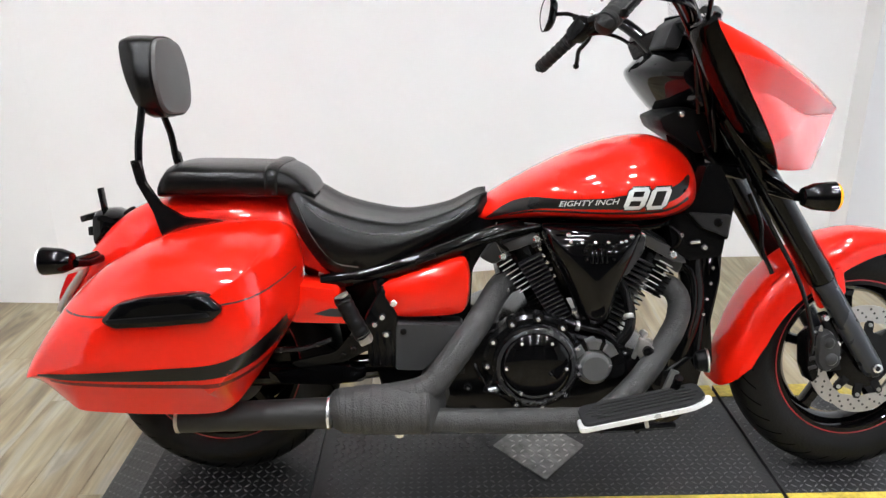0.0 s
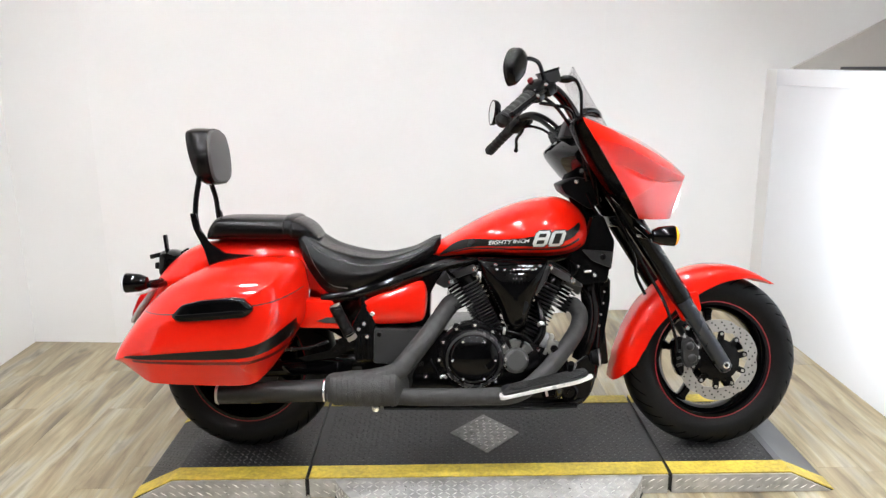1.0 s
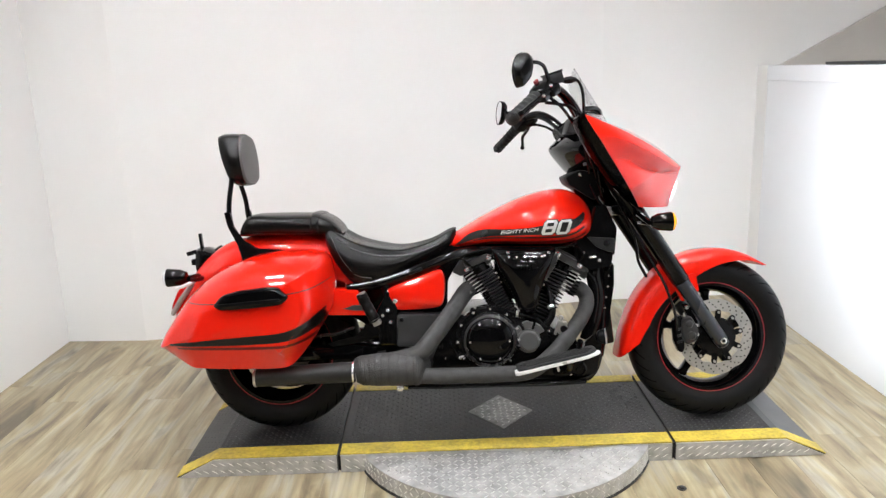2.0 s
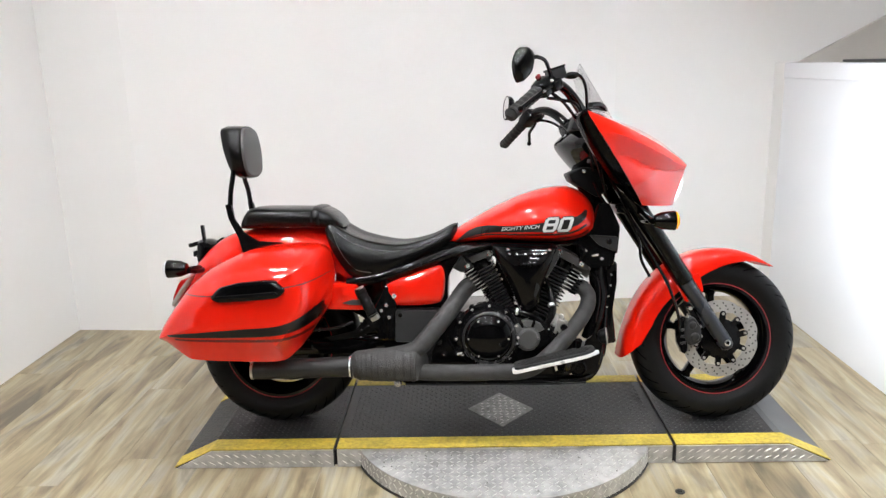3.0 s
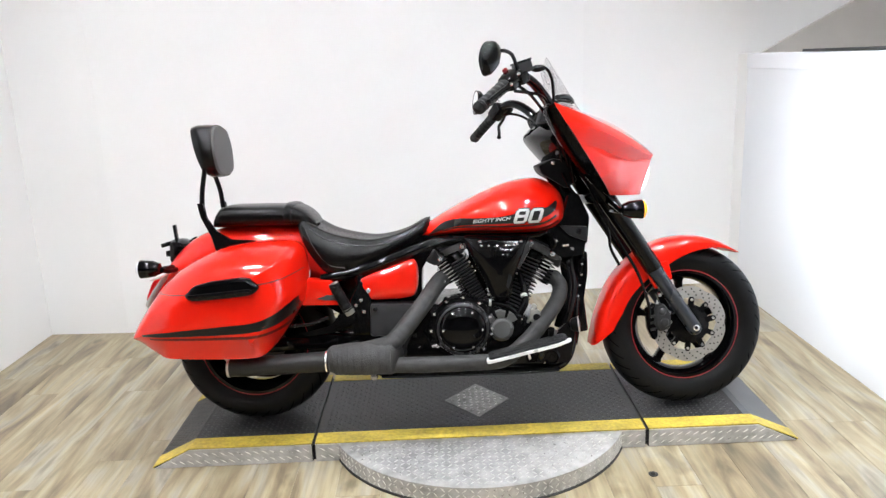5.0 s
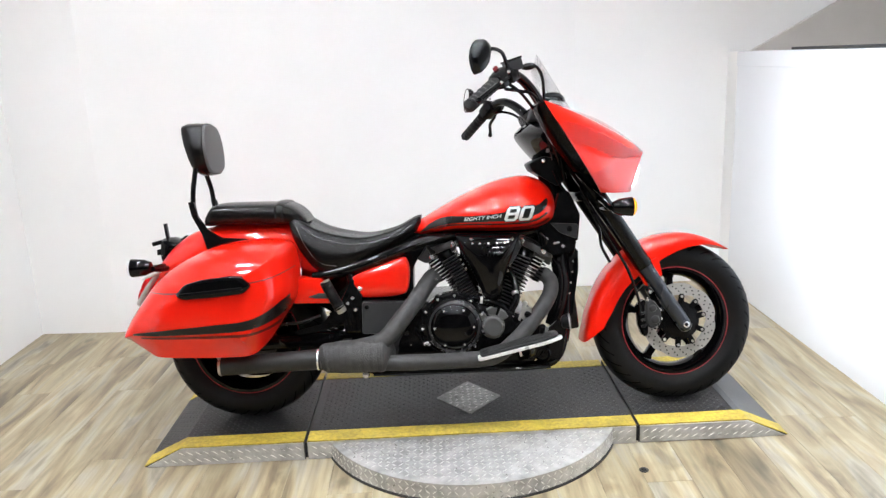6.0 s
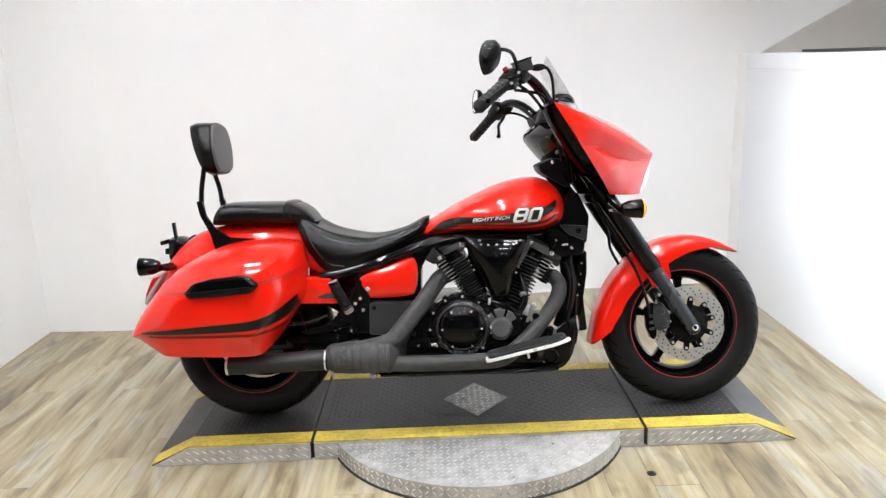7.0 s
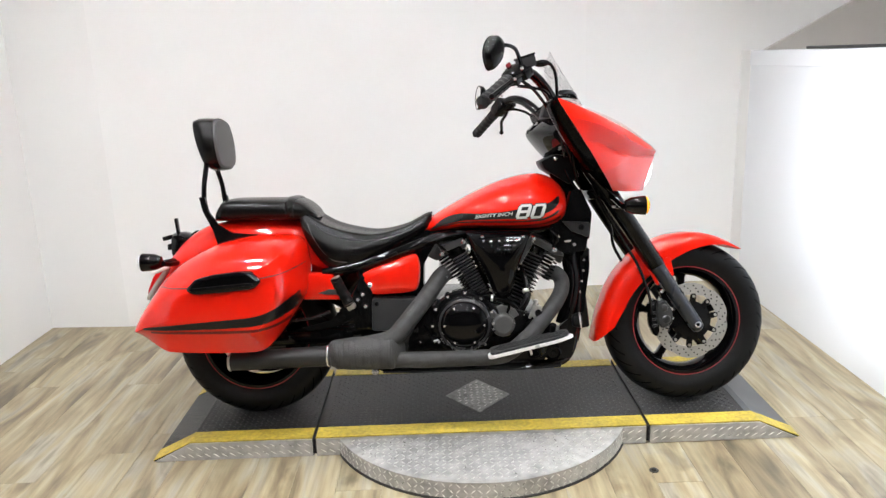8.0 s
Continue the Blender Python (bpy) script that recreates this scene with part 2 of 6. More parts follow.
def box(size, m, bevel=0.0, bm=None, segments=2):
    """A box of that size, centred on the pose m, with rounded edges."""
    t = bmesh.new()
    bmesh.ops.create_cube(t, size=1)
    bmesh.ops.scale(t, vec=size, verts=t.verts)
    if bevel:
        bmesh.ops.bevel(t, geom=list(t.edges), offset=bevel, segments=segments, affect="EDGES", profile=0.5)
    bmesh.ops.transform(t, matrix=m, verts=t.verts)
    if bm is None:
        return t
    me = bpy.data.meshes.new("join")
    t.to_mesh(me)
    t.free()
    bm.from_mesh(me)
    bpy.data.meshes.remove(me)
    return bm


def pillow(outline, layers, bm=None, centre=None):
    """A side profile of (x, z) carried through layers of (y, scale[, dx, dz]): a rounded, bulging body."""
    bm = bm or bmesh.new()
    o = [np.array(p, float) for p in outline]
    c = np.array(centre) if centre is not None else sum(o) / len(o)
    rings = []
    for lay in layers:
        y, s = lay[:2]
        d = np.array(lay[2:4]) if len(lay) > 2 else np.zeros(2)
        rings.append([(q[0], y, q[1]) for q in (c + (p - c) * s + d for p in o)])
    return skin(bm, rings)


def slab(outline, y0, y1, bevel=0.004, bm=None):
    """A plate with a side profile of (x, z), from y0 to y1, with softened edges."""
    s = 1 if y1 > y0 else -1
    o = [np.array(p, float) for p in outline]
    c = sum(o) / len(o)
    size = max(np.ptp([p[0] for p in o]), np.ptp([p[1] for p in o]))
    k = 1 - 2 * bevel / size
    return pillow(o, [(y0, k), (y0 + s * bevel, 1), (y1 - s * bevel, 1), (y1, k)], bm, c)


def body(stations, n=28, seg=28, low=0.35, bm=None, square=2.4, crown=2.1):
    """A long body along x. Stations of (x, top, bottom, half width): the sections are round above, flatter below."""
    rings = []
    for x, zt, zb, hw in catmull(stations, n):
        zw = zb + (zt - zb) * low
        ring = []
        for k in range(seg):
            t = 2 * math.pi * k / seg
            c, s = math.cos(t), math.sin(t)
            e = 2 / (crown if s > 0 else square)
            y = hw * math.copysign(abs(c) ** e, c)
            z = zw + (zt - zw if s > 0 else zw - zb) * math.copysign(abs(s) ** e, s)
            ring.append((x, y, z))
        rings.append(ring)
    return skin(bm or bmesh.new(), rings)


def tree_of(ob):
    me = ob.data
    return BVHTree.FromPolygons([v.co.copy() for v in me.vertices], [list(p.vertices) for p in me.polygons])


def strip_on(tree, top, bottom, nx=40, nz=4, lift=0.0015, side=-1):
    """A thin decal laid on a body, between two lines of (x, z), as seen from its side."""
    bm = bmesh.new()
    a, b = catmull(top, nx), catmull(bottom, nx)
    grid = []
    for p, q in zip(a, b):
        row = []
        for k in range(nz + 1):
            x, z = p + (q - p) * k / nz
            hit, nrm, _, _ = tree.ray_cast(Vector((x, side * 1.0, z)), Vector((0, -side, 0)))
            row.append(bm.verts.new((x, hit.y + side * lift, z)) if hit else None)
        grid.append(row)
    for r0, r1 in zip(grid, grid[1:]):
        for k in range(nz):
            f = (r0[k], r1[k], r1[k + 1], r0[k + 1])
            if all(f):
                bm.faces.new(f)
    return bm


def lettering(text, size, origin, turn, shear, tree, lift=0.0025, stretch=1.0, bold=0.0):
    """Letters laid on a body's right side, from origin (x, z), turned by so many degrees."""
    cu = bpy.data.curves.new("letters", "FONT")
    cu.body, cu.size, cu.shear, cu.offset = text, size, shear, bold
    ob = new("letters", cu)
    bpy.context.view_layer.update()
    me = bpy.data.meshes.new_from_object(ob)
    bpy.data.objects.remove(ob)
    bm = bmesh.new()
    bm.from_mesh(me)
    bpy.data.meshes.remove(me)
    c, s = math.cos(radians(turn)), math.sin(radians(turn))
    for v in bm.verts:
        x, z = v.co.x * stretch, v.co.y
        x, z = origin[0] + c * x - s * z, origin[1] + s * x + c * z
        hit, _, _, _ = tree.ray_cast(Vector((x, -1, z)), Vector((0, 1, 0)))
        v.co = (x, (hit.y if hit else -0.2) - lift, z)
    return bm


def digit(tree, x0, z0, w, h, stroke, holes, shear=0.3, turn=5, lift=0.0025):
    """A squared italic numeral with cut corners; holes are (bottom, top) heights as shares of h."""
    c, s = math.cos(radians(turn)), math.sin(radians(turn))

    def place(u, v):
        u, v = u + v * shear, v
        x, z = x0 + c * u - s * v, z0 + s * u + c * v
        hit, _, _, _ = tree.ray_cast(Vector((x, -1, z)), Vector((0, 1, 0)))
        return (x, (hit.y if hit else -0.2) - lift, z)

    bm = bmesh.new()
    k = stroke * 0.75
    marks = sorted({0.0, 0.16 * h, 0.84 * h, h, *[q * h for hole in holes for q in hole]})
    marks = sorted({round(a + (b - a) * i / 4, 6) for a, b in zip(marks, marks[1:]) for i in range(5)})
    vs = {}

    def vert(u, v):
        key = (round(u, 5), round(v, 5))
        if key not in vs:
            vs[key] = bm.verts.new(place(u, v))
        return vs[key]

    for a, b in zip(marks, marks[1:]):
        open_row = any(a > lo * h - 1e-5 and b < hi * h + 1e-5 for lo, hi in holes)
        for i in range(8):
            u0, u1 = w * i / 8, w * (i + 1) / 8
            if open_row and u0 >= stroke * 0.9 and u1 <= w - stroke * 0.9:
                continue
            q = [[u0, a], [u1, a], [u1, b], [u0, b]]
            if a < 0.15 * h or b > 0.85 * h:
                for p in q:
                    cut = k * max(0.0, 1 - min(p[1], h - p[1]) / (0.16 * h))
                    if p[0] in (0.0, w):
                        p[0] += cut if p[0] == 0.0 else -cut
            bm.faces.new([vert(*p) for p in q])
    return bm


def bolts(name, places, radius, depth, parent, mat, axis=None):
    """Small domed bolt heads facing the machine's right side, alike and sharing one mesh."""
    bm = lathe([(radius, 0), (radius, depth * 0.6), (radius * 0.75, depth), (0, depth)], pose(0, 0, 0, 90), seg=8)
    first = None
    for p in places:
        if first is None:
            first = part(name, bm, mat, parent)
            first.location = p
        else:
            o = new(name, first.data)
            o.parent = parent
            o.location = p


# ---- the room ----
LEFT, RIGHT, BACK_L, BACK_R, FRONT, TOP = -2.29, 1.64, 0.885, 1.34, -8.0, 3.1


def wall_slab(name, a, b, z0, z1, thick, mat, label, sign=1):
    """A wall from a to b on the plan; thickness grows to the side away from the room."""
    a, b = Vector((*a, 0)), Vector((*b, 0))
    d = (b - a).normalized()
    nrm = Vector((-d.y, d.x, 0)) * sign
    bm = bmesh.new()
    lo = [bm.verts.new(v) for v in (a + Vector((0, 0, z0)), b + Vector((0, 0, z0)), b + nrm * thick + Vector((0, 0, z0)), a + nrm * thick + Vector((0, 0, z0)))]
    hi = [bm.verts.new(v.co + Vector((0, 0, z1 - z0))) for v in lo]
    bm.faces.new(lo)
    bm.faces.new(hi)
    for i in range(4):
        j = (i + 1) % 4
        bm.faces.new((lo[i], lo[j], hi[j], hi[i]))
    return tagged(part(name, bm, mat, smooth=False), label, "wall", kind="structure")


floor = tagged(part("floor", box((9.0, 11.0, 0.1), pose(0.0, -3.2, -0.056)), SEAM, smooth=False), "oak-look vinyl plank floor with dark seams", "floor", kind="structure")
wall_slab("wall_back_1", (LEFT - 0.1, 0.922), (-1.85, BACK_L), 0, TOP, 0.1, WALL, "plain white panelled back wall beside the corner")
wall_slab("wall_back_3", (0.75, 1.325), (4.3, 1.37), 0, TOP, 0.1, WALL, "plain white panelled back wall behind the front wheel")
wall_slab("wall_back_2", (-1.85, BACK_L), (0.75, 1.325), 0, TOP, 0.1, WALL, "plain white panelled back wall behind the motorcycle")
wall_slab("wall_left", (LEFT, -1.9), (LEFT, 0.955), 0, TOP, 0.1, WALL, "plain white side wall")
wall_slab("wall_right_stub", (RIGHT, 1.195), (RIGHT, BACK_R + 0.02), 0, 1.36, 0.08, WALL, "plain white wall end between the partition and the back wall", -1)
wall_slab("wall_right", (RIGHT, -1.9), (RIGHT, 1.193), 0, 1.36, 0.08, WALLGLOSS, "low glossy white partition wall with a dark top edge", -1)
wall_slab("wall_far_right", (4.2, FRONT), (4.2, BACK_R + 0.45), 0, TOP, 0.1, WALL, "plain wall beyond the low partition", -1)
# assumed walls out of view, dark to limit fill light and reflections
wall_slab("wall_shop_left", (-4.2, FRONT), (-4.2, -1.8), 0, TOP, 0.1, SHOP, "grey shop wall")
wall_slab("wall_shop_return", (-4.2, -1.8), (LEFT - 0.1, -1.8), 0, TOP, 0.1, SHOP, "assumed dark shop wall beside the display bay, out of view")
wall_slab("wall_front", (-4.2, FRONT), (4.2, FRONT), 0, TOP, 0.1, SHOP, "assumed dark shop wall facing the display bay, out of view", -1)
# unseen ceiling, greyed to bounce less light
tagged(part("ceiling", box((8.6, 10.4, 0.1), pose(0.0, -3.0, TOP + 0.05)), CEIL, smooth=False), "plain light grey ceiling", "ceiling", kind="structure")
tagged(part("trim", box((0.1, 0.9, 0.012), pose(RIGHT + 0.04, 0.1, 1.367)), DARK, smooth=False), "dark top trim of the low partition", "trim", kind="structure")
tagged(part("trim_rail", box((0.008, 3.09, 0.078), pose(RIGHT - 0.003, -0.352, 1.319), 0.002), WALLGLOSS, smooth=False), "white top rail of the low partition", "trim", kind="structure")
# sloping grey panel beyond the partition
bm = slab([(1.70, 1.33), (3.1, 1.33), (3.1, 2.06)], 1.30, 1.34, 0.004)
tagged(part("sloped_panel", bm, BEIGE, smooth=False), "grey-beige sloping panel above the low partition", "panel", kind="structure")


def ceiling_lamp(x, y, w, d):
    t = thing("ceiling_light", pose(x, y, TOP), "flat white ceiling light with a glowing diffuser", "ceiling light", "ceiling lights")
    frame_part = part("frame", box((w + 0.03, d + 0.03, 0.012), pose(0, 0, -0.006), 0.003), ALLOY, t)
    # baffles added out of view, to keep lamp light off the upper walls
    for k in range(4):
        across, along = (w, d) if k % 2 == 0 else (d, w)
        part("baffle", box((across + 0.03, 0.012, 0.032), pose(0, 0, -0.026) @ pose(0, 0, 0, 0, 0, 90 * k) @ pose(0, along / 2 + 0.008, 0), 0.002), CEIL, frame_part)
    part("diffuser", box((w, d, 0.008), pose(0, 0, -0.018), 0.002), DIFFUSER, t)
    return t


lamp = ceiling_lamp(-1.45, -0.45, 0.18, 0.085)
for y in (-0.45, -1.40, -2.35, -4.10, -5.80):
    for x in (-1.45, -0.5, 0.45, 1.4):
        if (x, y) != (-1.45, -0.45):
            copy_thing(lamp, pose(x, y, TOP))

# ---- the lift ----
DH = 0.07
X0, XL, GL, GR, XR, X1 = -1.185, -1.045, -0.598, 0.608, 1.012, 1.160
Y0, Y1 = -0.612, 0.004
lift_unit = thing("motorcycle_lift", pose(0, 0, 0), "low charcoal motorcycle display lift with yellow edges on the floor", "lift")


def deck(name, xa, xb, slope_a=None, slope_b=None):
    """One deck section; a slope runs down to the floor at an outer end."""
    prof = [(xa, DH), (xb, DH)]
    prof += [(slope_b, 0.004), (slope_b, 0.0)] if slope_b is not None else [(xb, 0.0)]
    prof += [(slope_a, 0.0), (slope_a, 0.004)] if slope_a is not None else [(xa, 0.0)]
    return part(name, slab(prof, Y0 + 0.004, Y1, 0.002), DECK, lift_unit, smooth=False)


deck("left_deck", XL, GL - 0.006, slope_a=X0)
deck("middle_deck", GL + 0.006, GR - 0.006)
deck("right_deck", GR + 0.006, XR, slope_b=X1)
part("core", box((X1 - X0 - 0.34, Y1 - Y0 - 0.03, DH - 0.012), pose((X0 + X1) / 2, (Y0 + Y1) / 2, DH / 2 - 0.005)), DARK, lift_unit, smooth=False)


def deck_z(x):
    if x < XL:
        return 0.004 + (DH - 0.004) * (x - X0) / (XL - X0)
    if x > XR:
        return 0.004 + (DH - 0.004) * (X1 - x) / (X1 - XR)
    return DH


def deck_strip(name, xs, ya, yb, h, mat, label=""):
    """A thin painted band across the deck that follows its slopes; ya and yb are functions of x."""
    bm = bmesh.new()
    rows = []
    for x in xs:
        z = deck_z(x)
        rows.append([bm.verts.new(p) for p in ((x, ya(x), z + h), (x, yb(x), z + h), (x, yb(x), z - 0.002), (x, ya(x), z - 0.002))])
    for a, b in zip(rows, rows[1:]):
        for k in range(4):
            bm.faces.new((a[k], a[(k + 1) % 4], b[(k + 1) % 4], b[k]))
    bm.faces.new(rows[0])
    bm.faces.new(rows[-1])
    return part(name, bm, mat, lift_unit, label, smooth=False)


for xs in ((X0, XL, GL - 0.006), (GL + 0.006, GR - 0.006), (GR + 0.006, XR, X1)):
    deck_strip("yellow_band", xs, lambda x: Y0 + 0.002, lambda x: Y0 + 0.078, 0.002, YELLOW, "scuffed yellow safety band")
    deck_strip("yellow_band", xs, lambda x: Y1 - 0.068, lambda x: Y1 - 0.002, 0.002, YELLOW, "scuffed yellow safety band")
deck_strip("ramp_plate", (XR - 0.025, XR, X1 - 0.004), lambda x: Y0 + 0.079, lambda x: Y1 - 0.069, 0.0016, RAMP, "smooth blue-grey ramp plate")
# front skirts of tread plate
part("skirt", slab([(X0 + 0.01, 0.002), (GL - 0.007, 0.002), (GL - 0.007, DH - 0.003), (XL, DH - 0.003)], Y0 - 0.004, Y0 + 0.003, 0.001), TREAD, lift_unit, smooth=False)
part("skirt", slab([(GL + 0.007, 0.002), (GR - 0.007, 0.002), (GR - 0.007, DH - 0.003), (GL + 0.007, DH - 0.003)], Y0 - 0.004, Y0 + 0.003, 0.001), TREAD, lift_unit, smooth=False)
part("skirt", slab([(GR + 0.007, 0.002), (X1 - 0.01, 0.002), (XR, DH - 0.003), (GR + 0.007, DH - 0.003)], Y0 - 0.004, Y0 + 0.003, 0.001), TREAD, lift_unit, smooth=False)

# half-round step plate in front
CX, CY, CR = 0.005, -0.385, 0.56
a0 = math.asin((Y0 - 0.005 - CY) / CR)
arc = [(CX + CR * math.cos(a), CY + CR * math.sin(a)) for a in np.linspace(math.pi - a0, 2 * math.pi + a0, 48)]
bm = bmesh.new()
skin(bm, [[(x, y, z) for x, y in arc] for z in (0.0, DH - 0.006, DH - 0.004)])
step_plate = part("step_plate", bm, TREAD, lift_unit, "half-round galvanised tread plate", smooth=False)
# dark lower rim, painting the thin shadow where the step plate meets the floor
bm = bmesh.new()
skin(bm, [[(CX + (x - CX) * k, CY + (y - CY) * k, z) for x, y in arc] for z, k in ((0.0, 1.006), (0.007, 1.006), (0.009, 1.0))])
part("step_shadow_rim", bm, DARK, step_plate, smooth=False)
# diamond plate on the deck
bm = bmesh.new()
dia = rounded([(-0.120, -0.308), (0.009, -0.461), (0.138, -0.313), (0.012, -0.160)], 0.006, 2)
skin(bm, [[(x, y, z) for x, y in dia] for z in (DH - 0.001, DH + 0.003)])
diamond = part("diamond_plate", bm, DIAPLATE, lift_unit, "worn diamond-shaped tread plate", smooth=False)


def tread(name, mat, parent, spots, length, width, height, frame_of):
    """Raised lozenge bars of a tread plate, joined: spots of (u, v, turn) on a surface."""
    verts, faces = [], []
    for u, v, turn in spots:
        c, s = math.cos(turn), math.sin(turn)
        base = len(verts)
        for a, b, h in ((-length, 0, 0), (0, -width, 0), (length, 0, 0), (0, width, 0), (-length * 0.6, 0, height), (0, -width * 0.4, height), (length * 0.6, 0, height), (0, width * 0.4, height)):
            verts.append(frame_of(u + a * c - b * s, v + a * s + b * c, h))
        faces += [(base + i, base + (i + 1) % 4, base + 4 + (i + 1) % 4, base + 4 + i) for i in range(4)] + [(base + 4, base + 5, base + 6, base + 7)]
    me = bpy.data.meshes.new(name)
    me.from_pydata(verts, [], faces)
    me.materials.append(mat)
    ob = new(name, me)
    ob.parent = parent
    return tagged(ob, kind="stuff")


spots = []
P = 0.023
for i in range(-40, 41):
    for j in range(-40, 41):
        x, y = CX + i * P, CY + j * P
        if math.hypot(x - CX, y - CY) < CR - 0.02 and y < Y0 - 0.02:
            spots.append((x, y, radians(45 if (i + j) % 2 else -45)))
tread("tread_pattern", TREADBAR, step_plate, spots, 0.0118, 0.0026, 0.0018, lambda u, v, h: (u, v, DH - 0.004 + h))
spots = [(a, z, radians(45 if (i + k) % 2 else -45)) for i, a in enumerate(np.arange(math.pi - a0 + 0.03, 2 * math.pi + a0, 0.024 / CR)) for k, z in enumerate((0.014, 0.034, 0.054))]
tread("tread_pattern", TREADBAR, step_plate, [(a * CR, z, t) for a, z, t in spots], 0.011, 0.0024, 0.0018, lambda u, v, h: (CX + (CR + h) * math.cos(u / CR), CY + (CR + h) * math.sin(u / CR), v))
# skirts get only the bars that catch light, painted bright; dim ones are omitted
spots = []
for i, x in enumerate(np.arange(X0 + 0.05, X1 - 0.04, 0.030)):
    for k, z in enumerate((0.02, 0.048)):
        if z < deck_z(x) - 0.015 and abs(x - GL) > 0.02 and abs(x - GR) > 0.02 and not (-0.49 < x < 0.50):
            spots.append((x, z, radians(-32 if x < 0 else 32)))
tread("tread_pattern", TREADBAR, lift_unit, spots, 0.014, 0.0021, 0.0018, lambda u, v, h: (u, Y0 - 0.004 - h, v))
spots = []
P = 0.0195
for i, x in enumerate(np.arange(X0 + 0.02, X1 - 0.02, P)):
    for j, y in enumerate(np.arange(Y0 + 0.09, Y1 - 0.075, P)):
        if x < XR - 0.035 and abs(x - GL) > 0.02 and abs(x - GR) > 0.02 and abs(x - 0.009) / 0.14 + abs(y + 0.31) / 0.165 > 1:
            spots.append((x, y, radians(45 if (i + j) % 2 else -45)))
# pale bars paint the bright specks of light on the dark deck
tread("tread_pattern", DECKBAR, lift_unit, spots, 0.0092, 0.0030, 0.0018, lambda u, v, h: (u, v, deck_z(u) + h - 0.0002))
spots = []
for i in range(-8, 9):
    for j in range(-8, 9):
        x, y = 0.009 + i * 0.024, -0.311 + j * 0.024
        if abs(x - 0.009) / 0.128 + abs(y + 0.311) / 0.15 < 0.9:
            spots.append((x, y, radians(45 if (i + j) % 2 else -45)))
tread("tread_pattern", TREADBAR, diamond, spots, 0.010, 0.003, 0.0016, lambda u, v, h: (u, v, DH + 0.003 + h))

# ---- the motorcycle ----
bike = thing("motorcycle", pose(-0.025, -0.379, DH, 0, 0, -1.4) @ pose(0, 0, 0, -8), "red touring motorcycle with black engine, standing on the lift", "motorcycle")


def at_right(x, y, z):
    """A pose whose z axis points out of the machine's right side."""
    return pose(x, y, z, 90)


def wheel(name, x, z, R, width, rim_r, spokes, front):
    hub = part(name, lathe([(0.028, -0.06), (0.034, -0.05), (0.034, 0.05), (0.028, 0.06), (0, 0.06)], at_right(x, 0, z), 24), GLOSS, bike)
    w = width / 2
    H = R - rim_r
    half = [(rim_r - 0.002, 0.70 * w), (rim_r + 0.06 * H, 0.80 * w), (rim_r + 0.30 * H, 0.97 * w), (rim_r + 0.52 * H, 1.0 * w), (rim_r + 0.74 * H, 0.90 * w), (rim_r + 0.90 * H, 0.66 * w), (rim_r + 0.98 * H, 0.33 * w), (R, 0.0)]
    half = [tuple(q) for q in catmull(half, 21)]
    prof = [(r, -h) for r, h in half] + [(r, h) for r, h in reversed(half[:-1])]
    prof += [(rim_r - 0.004, w * 0.6), (rim_r - 0.004, -w * 0.6)]
    bm = bmesh.new()
    m = at_right(x, 0, z)
    seg = 96
    rings = [[m @ Vector((r * math.cos(2 * math.pi * k / seg), r * math.sin(2 * math.pi * k / seg), h)) for k in range(seg)] for r, h in prof + prof[:1]]
    skin(bm, rings, cap0=False, cap1=False)
    part("tyre", bm, RUBBER, hub, "black road tyre")
    # shallow grooves across the tyre's shoulders: black strips on its surface, painting their shade
    bm = bmesh.new()
    for k in range(34):
        for side in (-1, 1):
            rows = []
            for q in range(6):
                idx = (25 + q * 1.0) if side > 0 else (15 - q * 1.0)
                r, h = (np.array(prof[int(idx)]) * (1 - idx % 1) + np.array(prof[int(idx) + 1]) * (idx % 1))
                a = 2 * math.pi * (k + (0.5 if side > 0 else 0)) / 34 + 0.035 * q
                rows.append([bm.verts.new(m @ Vector(((r + 0.0007) * math.cos(a + e), (r + 0.0007) * math.sin(a + e), h * 1.004))) for e in (-0.010, 0.010)])
            for u, v in zip(rows, rows[1:]):
                bm.faces.new((u[0], u[1], v[1], v[0]))
    tagged(part("tread_groove", bm, GROOVE, hub), kind="stuff")
    # rim barrel and lip
    prof = [(rim_r + 0.004, -w * 0.80), (rim_r + 0.006, -w * 0.74), (rim_r - 0.012, -w * 0.66), (rim_r - 0.024, -w * 0.3), (rim_r - 0.024, w * 0.3), (rim_r - 0.012, w * 0.66), (rim_r + 0.006, w * 0.74), (rim_r + 0.004, w * 0.80), (rim_r - 0.010, w * 0.80), (rim_r - 0.022, w * 0.6), (rim_r - 0.032, w * 0.3), (rim_r - 0.032, -w * 0.3), (rim_r - 0.022, -w * 0.6), (rim_r - 0.010, -w * 0.80), (rim_r + 0.004, -w * 0.80)]
    bm = bmesh.new()
    skin(bm, [[m @ Vector((r * math.cos(2 * math.pi * k / seg), r * math.sin(2 * math.pi * k / seg), h)) for k in range(seg)] for r, h in prof], cap0=False, cap1=False)
    part("rim", bm, GLOSS, hub, "gloss black cast rim")
    bm = bmesh.new()
    prof = [(rim_r + 0.0005, w * 0.808), (rim_r + 0.0025, w * 0.813), (rim_r + 0.004, w * 0.805), (rim_r + 0.001, w * 0.79), (rim_r + 0.0005, w * 0.808)]
    skin(bm, [[m @ Vector((r * math.cos(2 * math.pi * k / seg), r * math.sin(2 * math.pi * k / seg), h)) for k in range(seg)] for r, h in prof], cap0=False, cap1=False)
    part("pinstripe", bm, RED_LINE, hub, "thin red rim stripe")
